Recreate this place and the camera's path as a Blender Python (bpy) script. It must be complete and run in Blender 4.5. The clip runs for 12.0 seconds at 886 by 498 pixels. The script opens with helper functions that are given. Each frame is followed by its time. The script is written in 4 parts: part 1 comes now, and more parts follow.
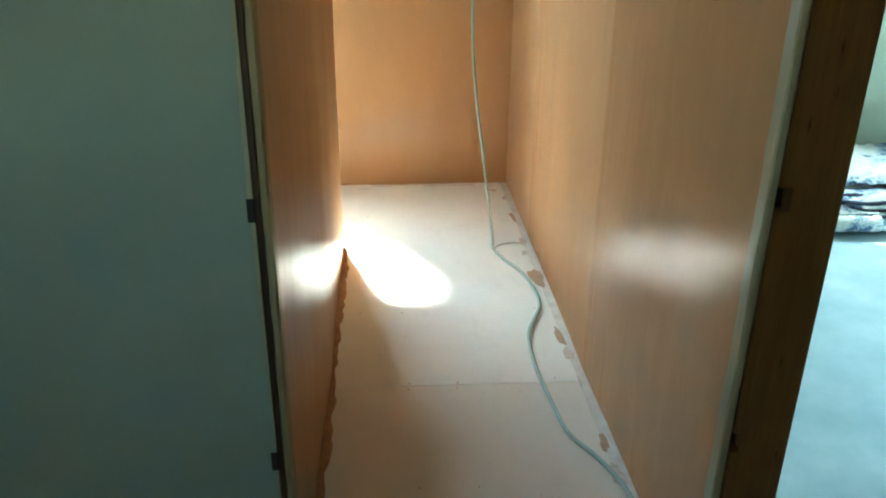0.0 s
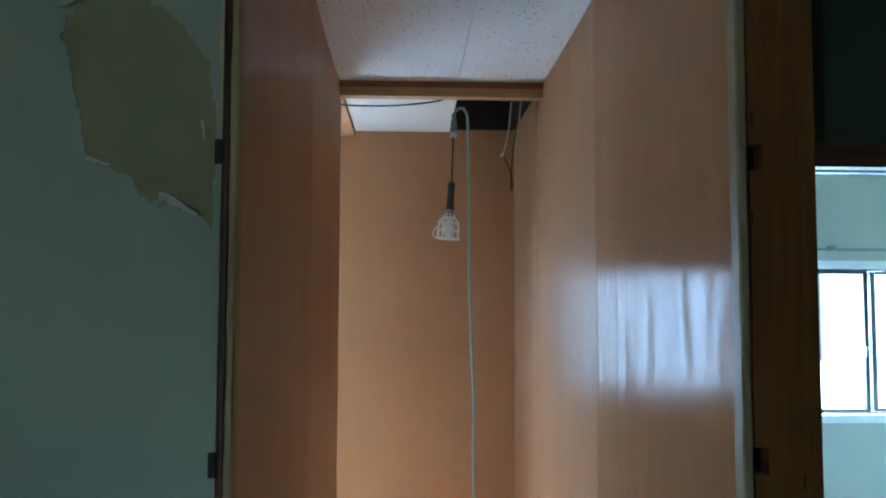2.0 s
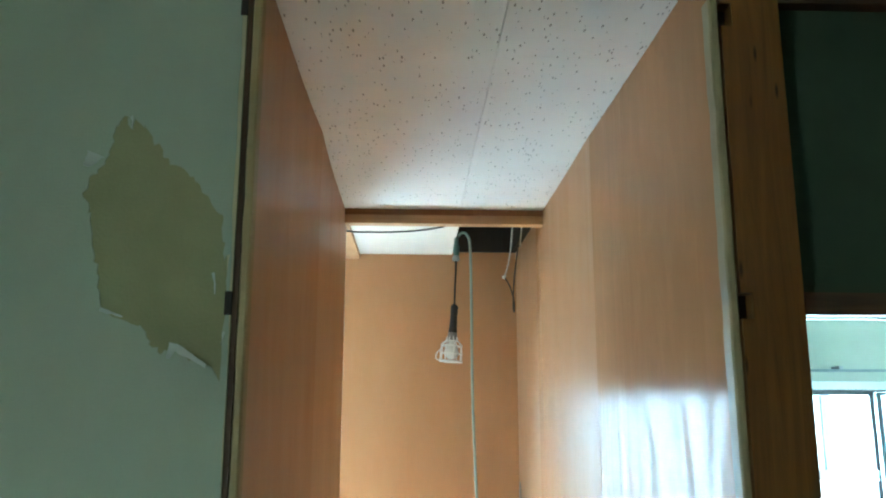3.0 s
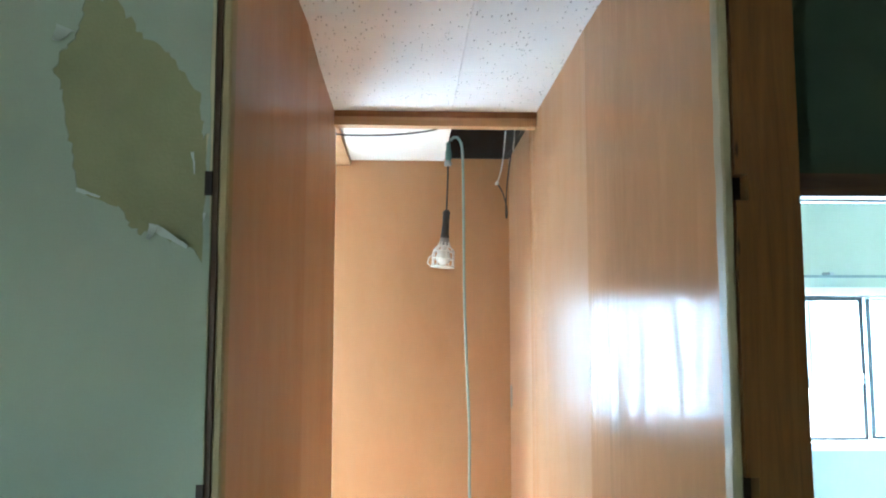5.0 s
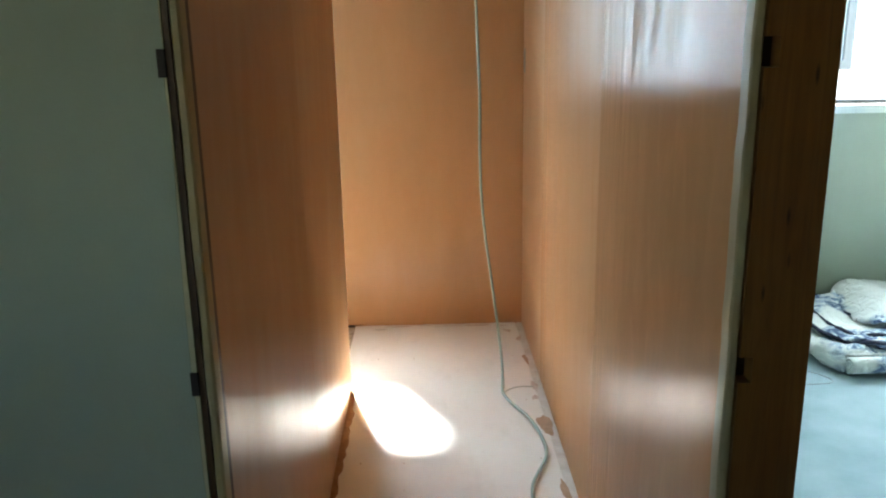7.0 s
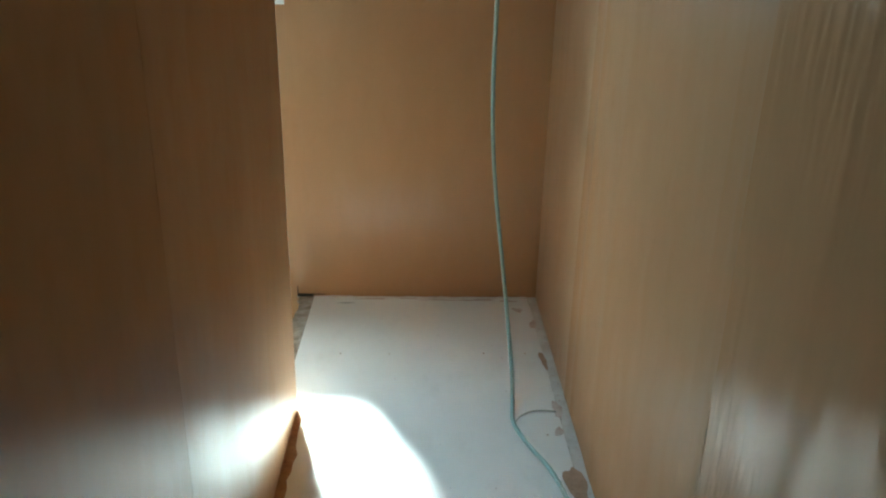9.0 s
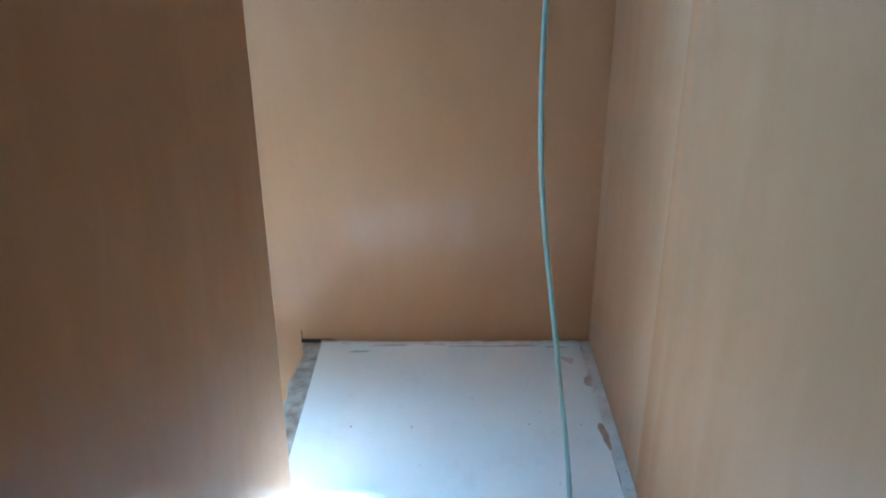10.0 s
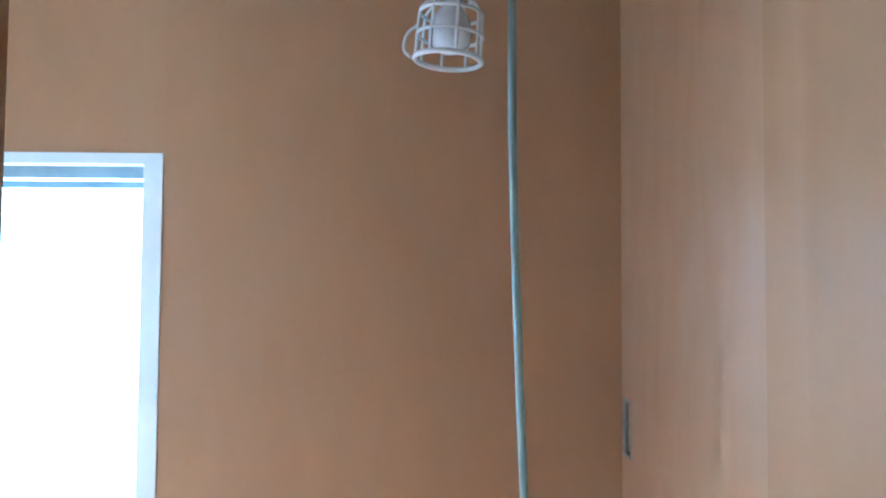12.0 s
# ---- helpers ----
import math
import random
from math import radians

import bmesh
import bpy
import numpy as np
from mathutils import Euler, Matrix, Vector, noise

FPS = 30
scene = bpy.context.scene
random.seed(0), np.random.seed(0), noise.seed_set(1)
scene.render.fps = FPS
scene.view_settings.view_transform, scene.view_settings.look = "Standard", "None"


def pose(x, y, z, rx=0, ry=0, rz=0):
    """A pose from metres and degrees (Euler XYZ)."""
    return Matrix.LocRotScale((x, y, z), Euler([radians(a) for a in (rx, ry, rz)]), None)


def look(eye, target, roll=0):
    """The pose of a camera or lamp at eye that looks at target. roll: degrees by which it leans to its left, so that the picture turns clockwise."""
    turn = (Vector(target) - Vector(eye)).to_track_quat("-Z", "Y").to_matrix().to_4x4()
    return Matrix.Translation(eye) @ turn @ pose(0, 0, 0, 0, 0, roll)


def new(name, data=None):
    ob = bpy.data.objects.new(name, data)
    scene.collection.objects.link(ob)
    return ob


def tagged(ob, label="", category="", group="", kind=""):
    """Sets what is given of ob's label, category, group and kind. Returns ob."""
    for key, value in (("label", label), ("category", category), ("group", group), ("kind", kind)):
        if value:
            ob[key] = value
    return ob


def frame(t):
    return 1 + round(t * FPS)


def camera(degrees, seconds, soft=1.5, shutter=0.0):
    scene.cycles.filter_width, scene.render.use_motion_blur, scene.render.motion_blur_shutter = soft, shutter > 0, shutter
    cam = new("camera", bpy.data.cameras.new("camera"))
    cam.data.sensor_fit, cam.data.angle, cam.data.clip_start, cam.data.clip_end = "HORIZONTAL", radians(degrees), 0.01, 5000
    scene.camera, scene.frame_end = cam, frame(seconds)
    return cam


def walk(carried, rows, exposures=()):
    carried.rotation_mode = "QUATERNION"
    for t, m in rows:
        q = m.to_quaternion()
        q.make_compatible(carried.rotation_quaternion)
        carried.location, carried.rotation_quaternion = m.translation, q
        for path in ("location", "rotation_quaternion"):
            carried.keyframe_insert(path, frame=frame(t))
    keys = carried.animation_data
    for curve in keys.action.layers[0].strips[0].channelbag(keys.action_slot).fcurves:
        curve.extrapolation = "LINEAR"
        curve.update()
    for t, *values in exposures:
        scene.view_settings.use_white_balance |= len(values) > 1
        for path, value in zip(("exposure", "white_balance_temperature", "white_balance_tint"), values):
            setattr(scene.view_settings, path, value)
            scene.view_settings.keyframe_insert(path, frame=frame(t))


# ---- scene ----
cam = camera(58.0, 12.0, soft=2.1)
PATH = [
    (0, (0.194, -1.096, 1.331), (0.324, 0.726, 0.518), 0.5),
    (0.5, (0.219, -1.099, 1.424), (0.297, 0.827, 0.891), 0.4),
    (1, (0.243, -1.11, 1.47), (0.313, 0.871, 1.203), 0.0),
    (1.5, (0.26, -1.139, 1.545), (0.325, 0.859, 1.49), 0.1),
    (2, (0.272, -1.166, 1.593), (0.355, 0.828, 1.723), 0.2),
    (2.5, (0.271, -1.192, 1.618), (0.37, 0.789, 1.878), 0.3),
    (3, (0.273, -1.212, 1.648), (0.345, 0.746, 2.048), 0.1),
    (3.2, (0.274, -1.225, 1.659), (0.35, 0.715, 2.143), -0.0),
    (4.8, (0.281, -1.188, 1.62), (0.366, 0.788, 1.921), -0.2),
    (5, (0.286, -1.173, 1.597), (0.373, 0.816, 1.795), 0.0),
    (5.5, (0.293, -1.178, 1.522), (0.386, 0.819, 1.458), -0.7),
    (6, (0.31, -1.165, 1.472), (0.429, 0.819, 1.249), 0.7),
    (6.5, (0.331, -1.167, 1.424), (0.446, 0.785, 1.006), -0.1),
    (7, (0.337, -1.069, 1.386), (0.366, 0.864, 0.873), -1.0),
    (7.2, (0.319, -0.966, 1.391), (0.364, 0.964, 0.867), -0.7),
    (8.8, (0.395, -0.143, 1.286), (0.324, 1.713, 0.543), -0.9),
    (9, (0.35, -0.018, 1.287), (0.403, 1.836, 0.538), 1.3),
    (9.5, (0.332, 0.195, 1.28), (0.45, 2.044, 0.526), 2.5),
    (10, (0.345, 0.545, 1.266), (0.331, 2.372, 0.454), -0.2),
    (10.1, (0.364, 0.598, 1.271), (0.318, 2.417, 0.441), -0.4),
    (10.5, (0.384, 0.805, 1.273), (0.369, 2.633, 0.462), -0.8),
    (11, (0.412, 1.038, 1.235), (0.464, 2.844, 0.377), -1.2),
    (11.3, (0.428, 1.127, 1.203), (0.263, 2.905, 0.302), -3.8),
    (11.5, (0.416, 1.175, 1.31), (0.313, 3.041, 0.599), -1.1),
    (11.6, (0.419, 1.191, 1.359), (0.381, 3.11, 0.797), 0.1),
    (11.8, (0.416, 1.179, 1.480), (0.389, 3.167, 1.264), 0.4),
    (12, (0.421, 1.158, 1.535), (0.439, 3.155, 1.630), 0.4),
]
EXPOSURES = [
    (0, 5.25, 5850, -15), (0.5, 4.65, 5510, -13), (1, 4.35, 6050, -6), (1.5, 4.42, 5100, 5), (2, 4.70, 4740, -1), (2.5, 5.25, 5060, 7),
    (3, 5.85, 5150, -13), (3.2, 6.06, 5280, -15), (4.8, 6.18, 5170, -6), (5.5, 6.20, 5060, 4), (6, 5.80, 4780, -1), (6.5, 5.45, 4740, -2),
    (7, 4.90, 6300, 1), (7.2, 4.85, 6390, 2), (8.8, 4.11, 5200, -18), (9.5, 4.30, 4530, -22), (10, 4.60, 3860, -13), (10.5, 5.40, 3600, -14),
    (11, 6.20, 3500, -13), (11.5, 6.05, 3560, -10), (12, 5.10, 4290, 0),
]
walk(cam, [(t, look(eye, target, roll)) for t, eye, target, roll in PATH], EXPOSURES)

# ---- plan, in metres: x to the right, y into the closet, z up from the closet floor ----
W = 0.78        # closet width between panel faces
END = 1.935    # far end of the partition
BACK = 2.70     # inner face of the outer wall
OUT = 2.82      # outer face of the outer wall
CEIL = 2.43
BEAM = 1.838    # front of the batten under the ceiling
PX = -0.11      # far face of the partition

# ---- world, sun and window light ----
SUN_DIR = Vector((0.395, -1.0, -1.39)).normalized()
world = bpy.data.worlds.new("daylight")
scene.world = world
world.use_nodes = True
sky = world.node_tree.nodes.new("ShaderNodeTexSky")
sky.sky_type = "NISHITA"
sky.sun_disc = False
sky.sun_elevation = math.asin(-SUN_DIR.z)
sky.sun_rotation = math.atan2(-SUN_DIR.x, -SUN_DIR.y)
background = world.node_tree.nodes["Background"]
background.inputs["Strength"].default_value = 0.12
world.node_tree.links.new(sky.outputs[0], background.inputs["Color"])

sun_data = bpy.data.lights.new("sun", "SUN")
sun_data.energy = 5.0
sun_data.angle = radians(7.0)
sun_data.color = (1.0, 0.95, 0.88)
sun = new("sun", sun_data)
sun.matrix_world = look((-2, 8, 9), Vector((-2, 8, 9)) + SUN_DIR)


def window_light(name, x0, x1, y, z0, z1, watts, toward):
    """Area lamp: skylight in a window's opening, and the hall's added fill."""
    data = bpy.data.lights.new(name, "AREA")
    data.shape = "RECTANGLE"
    data.size, data.size_y = x1 - x0, z1 - z0
    data.energy = watts
    data.color = (0.72, 0.87, 1.0)
    data.spread = radians(150)
    ob = new(name, data)
    eye = Vector(((x0 + x1) / 2, y, (z0 + z1) / 2))
    ob.matrix_world = look(eye, eye + Vector((0, toward, -0.45)))
    return ob


window_light("closet_window_skylight", -0.86, -0.12, 2.90, 1.10, 1.82, 2.8, -1)
window_light("bedroom_window_skylight", 1.92, 3.23, 2.90, 1.08, 1.82, 3.5, -1)
# fill lamp added out of view to brighten the hall wall
hall_light = window_light("hall_fill", -0.29, 0.29, 0.0, 1.11, 1.69, 0.04, 1)
hall_light.matrix_world = look((-1.27, -1.75, 1.4), (0, -1.75, 1.4))


# ---- materials ----
def material(name, rough=0.5, metal=0.0, spec=0.5, coat=0.0):
    m = bpy.data.materials.new(name)
    m.use_nodes = True
    b = m.node_tree.nodes["Principled BSDF"]
    b.inputs["Roughness"].default_value = rough
    b.inputs["Metallic"].default_value = metal
    b.inputs["Specular IOR Level"].default_value = spec
    b.inputs["Coat Weight"].default_value = coat
    b.inputs["Coat Roughness"].default_value = 0.12
    return m, m.node_tree, b


def coords(nt, scale=(1, 1, 1), turn=(0, 0, 0)):
    geo = nt.nodes.new("ShaderNodeNewGeometry")
    mp = nt.nodes.new("ShaderNodeMapping")
    mp.inputs["Scale"].default_value = scale
    mp.inputs["Rotation"].default_value = turn
    nt.links.new(geo.outputs["Position"], mp.inputs["Vector"])
    return mp.outputs["Vector"]


def noise_at(nt, vec, scale, detail=4.0, rough=0.55, distortion=0.0):
    n = nt.nodes.new("ShaderNodeTexNoise")
    n.inputs["Scale"].default_value = scale
    n.inputs["Detail"].default_value = detail
    n.inputs["Roughness"].default_value = rough
    n.inputs["Distortion"].default_value = distortion
    nt.links.new(vec, n.inputs["Vector"])
    return n.outputs["Fac"]


def ramp(nt, fac, stops):
    r = nt.nodes.new("ShaderNodeValToRGB")
    els = r.color_ramp.elements
    while len(els) < len(stops):
        els.new(0.5)
    for e, (p, c) in zip(els, stops):
        e.position = p
        e.color = (*c, 1.0) if len(c) == 3 else c
    nt.links.new(fac, r.inputs["Fac"])
    return r.outputs["Color"]


def mix(nt, fac, a, b, mode="MIX"):
    x = nt.nodes.new("ShaderNodeMix")
    x.data_type = "RGBA"
    x.blend_type = mode
    if isinstance(fac, float):
        x.inputs["Factor"].default_value = fac
    else:
        nt.links.new(fac, x.inputs["Factor"])
    for sock, v in ((x.inputs["A"], a), (x.inputs["B"], b)):
        if isinstance(v, tuple):
            sock.default_value = (*v, 1.0)
        else:
            nt.links.new(v, sock)
    return x.outputs["Result"]


def bump(nt, bsdf, height, strength, dist=0.002):
    b = nt.nodes.new("ShaderNodeBump")
    b.inputs["Strength"].default_value = strength
    b.inputs["Distance"].default_value = dist
    nt.links.new(height, b.inputs["Height"])
    nt.links.new(b.outputs["Normal"], bsdf.inputs["Normal"])
    return b


def to_float(nt, fac, lo, hi, low=0.0, high=1.0):
    m = nt.nodes.new("ShaderNodeMapRange")
    m.inputs["From Min"].default_value = lo
    m.inputs["From Max"].default_value = hi
    m.inputs["To Min"].default_value = low
    m.inputs["To Max"].default_value = high
    nt.links.new(fac, m.inputs["Value"])
    return m.outputs["Result"]


def varied(name, a, b, scale=6.0, rough=0.5, spec=0.4, metal=0.0, bump_scale=120.0, bump_strength=0.15, stretch=(1, 1, 1), c=None):
    """A surface whose colour drifts between a and b, with fine relief; c: darker specks."""
    m, nt, bs = material(name, rough, metal, spec)
    v = coords(nt, stretch)
    big = noise_at(nt, v, scale, 5)
    col = ramp(nt, big, [(0.3, a), (0.7, b)])
    if c:
        col = mix(nt, to_float(nt, noise_at(nt, v, scale * 5, 6, 0.7), 0.58, 0.72, 0, 0.8), col, c)
    nt.links.new(col, bs.inputs["Base Color"])
    fine = noise_at(nt, v, bump_scale, 4, 0.6)
    bump(nt, bs, fine, bump_strength)
    nt.links.new(to_float(nt, big, 0.2, 0.8, max(rough - 0.08, 0.03), rough + 0.08), bs.inputs["Roughness"])
    return m


def panel_material(name, a, b, rough=0.2, gloss=1.0, spread=0.88, patchy=0.0):
    """Lacquered plywood panelling with hardly any grain and slightly wavy gloss."""
    m, nt, bs = material(name, rough, 0.0, 0.38)
    info = nt.nodes.new("ShaderNodeObjectInfo")
    cloud = noise_at(nt, coords(nt, (1.6, 1.6, 0.7)), 2.0, 3)
    col = mix(nt, to_float(nt, cloud, 0.3, 0.7), a, b)
    tint = ramp(nt, info.outputs["Random"], [(0.0, (0.94, 0.93, 0.92)), (1.0, (1.0, 1.0, 1.0))])
    col = mix(nt, 1.0, col, tint, "MULTIPLY")
    nt.links.new(col, bs.inputs["Base Color"])
    smear = noise_at(nt, coords(nt, (3, 3, 0.8)), 1.6, 2, 0.5)
    nt.links.new(to_float(nt, smear, 0.3, 0.7, rough * 0.93, rough * 1.14), bs.inputs["Roughness"])
    wiped = noise_at(nt, coords(nt, (7, 7, 2.2)), 2.4, 5, 0.6, 0.6)
    nt.links.new(to_float(nt, wiped, 0.3 + 0.08 * patchy, 0.7 - 0.08 * patchy, (0.16 - 0.10 * patchy) * gloss, (0.40 + 0.14 * patchy) * gloss), bs.inputs["Specular IOR Level"])
    bs.inputs["Anisotropic"].default_value = spread
    level = nt.nodes.new("ShaderNodeCombineXYZ")
    level.inputs[0].default_value = level.inputs[1].default_value = 1.0
    nt.links.new(level.outputs[0], bs.inputs["Tangent"])
    return m


def wood_material(name, dark, light, along="z", rough=0.5, scale=1.0, knots=False):
    m, nt, bs = material(name, rough, 0.0, 0.35)
    st = {"x": (0.8, 14, 14), "y": (14, 0.8, 14), "z": (14, 14, 0.8)}[along]
    v = coords(nt, tuple(scale * s for s in st))
    g = noise_at(nt, v, 3.0, 8, 0.65, 1.2)
    col = ramp(nt, g, [(0.25, dark), (0.5, tuple((p + q) / 2 for p, q in zip(dark, light))), (0.75, light)])
    blot = noise_at(nt, coords(nt), 5.0, 4)
    col = mix(nt, to_float(nt, blot, 0.5, 0.75, 0, 0.5), col, dark)
    if knots:
        vo = nt.nodes.new("ShaderNodeTexVoronoi")
        vo.inputs["Scale"].default_value = 1.0
        nt.links.new(coords(nt, (38, 38, 8.0)), vo.inputs["Vector"])
        col = mix(nt, to_float(nt, vo.outputs["Distance"], 0.05, 0.14, 0.9, 0.0), col, tuple(0.2 * q for q in dark))
    nt.links.new(col, bs.inputs["Base Color"])
    nt.links.new(to_float(nt, blot, 0.3, 0.7, rough - 0.1, rough + 0.12), bs.inputs["Roughness"])
    bump(nt, bs, g, 0.25, 0.002)
    return m


def plain(name, col, rough=0.5, metal=0.0, spec=0.5):
    m, nt, bs = material(name, rough, metal, spec)
    v = coords(nt)
    n = noise_at(nt, v, 40, 3)
    nt.links.new(ramp(nt, n, [(0.3, tuple(0.88 * q for q in col)), (0.7, col)]), bs.inputs["Base Color"])
    return m


PANEL = panel_material("lacquered_panel", (0.415, 0.228, 0.110), (0.440, 0.243, 0.118), 0.31)
WIPEDPANEL = panel_material("wiped_lacquer_panel", (0.415, 0.228, 0.110), (0.440, 0.243, 0.118), 0.235, 0.235, 0.9, 1.0)
DULLPANEL = panel_material("dulled_lacquer_panel", (0.415, 0.228, 0.110), (0.440, 0.243, 0.118), 0.36, 0.22, 0.8)
CORE = varied("wall_core", (0.35, 0.28, 0.20), (0.42, 0.34, 0.25), 8, 0.8)
OLDWOOD = varied("weathered_underlay", (0.22, 0.16, 0.11), (0.50, 0.45, 0.39), 24, 0.7, 0.3, bump_strength=0.4, c=(0.10, 0.07, 0.05))
RESIDUE = varied("tan_glue_residue", (0.33, 0.20, 0.12), (0.50, 0.33, 0.22), 22, 0.6, 0.4, bump_strength=0.5, c=(0.08, 0.03, 0.015))
CAULK = varied("dirty_white_caulk", (0.55, 0.50, 0.46), (0.72, 0.70, 0.67), 18, 0.55, 0.4, bump_strength=0.4, c=(0.36, 0.17, 0.12))
PINK = varied("pinkish_paint_smear", (0.47, 0.33, 0.28), (0.66, 0.57, 0.53), 30, 0.6, 0.3, bump_strength=0.3)
POSTWOOD = wood_material("stained_post_wood", (0.085, 0.033, 0.007), (0.200, 0.088, 0.020), "z", 0.42, 1.0, True)
LINTELWOOD = wood_material("lintel_wood", (0.17, 0.07, 0.022), (0.34, 0.165, 0.06), "x", 0.45)
BEAMWOOD = wood_material("pale_batten_wood", (0.40, 0.22, 0.10), (0.56, 0.35, 0.18), "x", 0.5)
HEADERWOOD = wood_material("pale_header_wood", (0.42, 0.24, 0.12), (0.58, 0.36, 0.19), "y", 0.5)
DARKWOOD = wood_material("dark_trim_wood", (0.03, 0.014, 0.006), (0.08, 0.038, 0.016), "x", 0.5)
DARKJAMB = wood_material("dark_jamb_wood", (0.035, 0.016, 0.007), (0.10, 0.05, 0.02), "z", 0.5)
CREAM = varied("cream_edge_bead", (0.24, 0.19, 0.10), (0.36, 0.30, 0.17), 16, 0.5, 0.4, bump_strength=0.4, stretch=(1, 1, 0.3), c=(0.30, 0.22, 0.12))
OLIVEBEAD = varied("olive_edge_bead", (0.27, 0.20, 0.09), (0.38, 0.30, 0.15), 16, 0.5, 0.4, bump_strength=0.3, stretch=(1, 1, 0.3))
# near-black colour for the shade in mortises, gaps and the switch box
NOTCH = plain("recess_shade_black", (0.025, 0.015, 0.01), 0.8)
HALLPAPER = varied("grey_green_wallpaper", (0.300, 0.325, 0.250), (0.355, 0.380, 0.296), 3.0, 0.75, 0.25, bump_scale=260, bump_strength=0.25)
UNDERCOAT = varied("olive_tan_plaster", (0.228, 0.222, 0.116), (0.285, 0.276, 0.152), 7, 0.85, 0.2, bump_scale=180, bump_strength=0.4)
GLUE = varied("reddish_glue", (0.27, 0.135, 0.065), (0.44, 0.26, 0.145), 22, 0.6, 0.4, bump_strength=0.5, c=(0.12, 0.05, 0.025))
GREYSCUFF = varied("grey_scuff", (0.30, 0.28, 0.26), (0.50, 0.48, 0.46), 40, 0.6, 0.3)
WHITESMEAR = varied("whitish_paint_smear", (0.62, 0.52, 0.48), (0.80, 0.77, 0.74), 26, 0.6, 0.3, bump_strength=0.3, c=(0.42, 0.24, 0.19))
TANEDGE = varied("tan_torn_edge", (0.40, 0.34, 0.21), (0.52, 0.46, 0.30), 12, 0.8, 0.2)
PAPERFLAP = plain("white_paper_flap", (0.44, 0.46, 0.41), 0.8)
GREENPLASTER = varied("dark_green_plaster", (0.034, 0.047, 0.028), (0.053, 0.069, 0.043), 5, 0.9, 0.15, bump_scale=300, bump_strength=0.5)
ROOMWALL = varied("pale_bedroom_wall", (0.45, 0.49, 0.42), (0.51, 0.55, 0.48), 2.5, 0.8, 0.2, bump_scale=200, bump_strength=0.15)
CARPET = varied("pale_blue_grey_carpet", (0.34, 0.45, 0.51), (0.47, 0.57, 0.63), 5, 0.95, 0.1, bump_scale=420, bump_strength=0.9)
HALLFLOOR = wood_material("hall_floor_wood", (0.16, 0.08, 0.035), (0.30, 0.17, 0.08), "x", 0.4)
# pale so that the hidden stairwell acts as a reflector for the closet
STAIRBOUNCE = varied("off_white_stairwell_bounce", (0.77, 0.75, 0.69), (0.83, 0.81, 0.76), 3, 0.8, 0.2)
CEILPLAIN = varied("hall_ceiling_board", (0.50, 0.46, 0.38), (0.58, 0.54, 0.45), 3, 0.8)
# near-black colour stands for the unlit void above the hatch
ATTIC = varied("attic_void_dark", (0.018, 0.012, 0.008), (0.04, 0.028, 0.02), 5, 0.9)
WHITEPAINT = varied("white_window_paint", (0.80, 0.82, 0.82), (0.86, 0.87, 0.87), 8, 0.35, 0.5)
ALU = varied("bronze_aluminium", (0.035, 0.04, 0.045), (0.06, 0.065, 0.07), 20, 0.4, 0.5, metal=0.2)
SLATEALU = varied("slate_aluminium", (0.07, 0.092, 0.10), (0.10, 0.125, 0.135), 20, 0.4, 0.5, metal=0.2)
GREYALU = varied("grey_aluminium", (0.20, 0.25, 0.27), (0.26, 0.31, 0.33), 20, 0.4, 0.5, metal=0.2)
BOARDWHITE = varied("white_ceiling_board", (0.74, 0.74, 0.73), (0.79, 0.79, 0.78), 4, 0.8, 0.2)
CABLEGREY = plain("grey_green_cable_sheath", (0.32, 0.43, 0.41), 0.45)
BLACKRUBBER = plain("black_rubber", (0.018, 0.016, 0.016), 0.5)
TEAL = plain("teal_connector_plastic", (0.12, 0.24, 0.22), 0.4)
WHITEPLASTIC = plain("white_plastic", (0.72, 0.72, 0.70), 0.4)
WIREWHITE = plain("dull_white_wire", (0.50, 0.48, 0.44), 0.5)
STEEL = plain("galvanised_steel", (0.42, 0.46, 0.50), 0.35, 0.8)
CURTAIN = varied("slate_blue_curtain", (0.11, 0.15, 0.27), (0.17, 0.22, 0.36), 9, 0.9, 0.1, bump_scale=500, bump_strength=0.5)
FACADE = varied("neighbour_render", (0.70, 0.71, 0.70), (0.78, 0.79, 0.78), 1.5, 0.9)
ROOFTILE = varied("neighbour_roof", (0.12, 0.12, 0.13), (0.18, 0.18, 0.19), 4, 0.8)
EARTH = varied("bare_ground", (0.16, 0.14, 0.11), (0.24, 0.21, 0.17), 0.6, 0.95)


def board_material(name="white_painted_board", tone=(1.0, 1.0, 1.0)):
    """Off-white painted board with faint smudges and a slight sheen."""
    m, nt, bs = material(name, 0.35, 0.0, 0.45)
    v = coords(nt)
    big = noise_at(nt, v, 2.2, 5)
    sm = noise_at(nt, coords(nt, (1, 0.5, 1)), 7, 6, 0.65)
    col = ramp(nt, big, [(0.3, (0.75, 0.715, 0.685)), (0.7, (0.82, 0.79, 0.765))])
    col = mix(nt, to_float(nt, sm, 0.55, 0.75, 0, 0.45), col, (0.62, 0.57, 0.535))
    spots = noise_at(nt, v, 45, 3, 0.5)
    col = mix(nt, to_float(nt, spots, 0.70, 0.78, 0, 0.5), col, (0.36, 0.27, 0.22))
    nt.links.new(mix(nt, 1.0, col, tone, "MULTIPLY"), bs.inputs["Base Color"])
    nt.links.new(to_float(nt, sm, 0.3, 0.7, 0.30, 0.5), bs.inputs["Roughness"])
    bump(nt, bs, noise_at(nt, v, 90, 4), 0.08, 0.001)
    return m


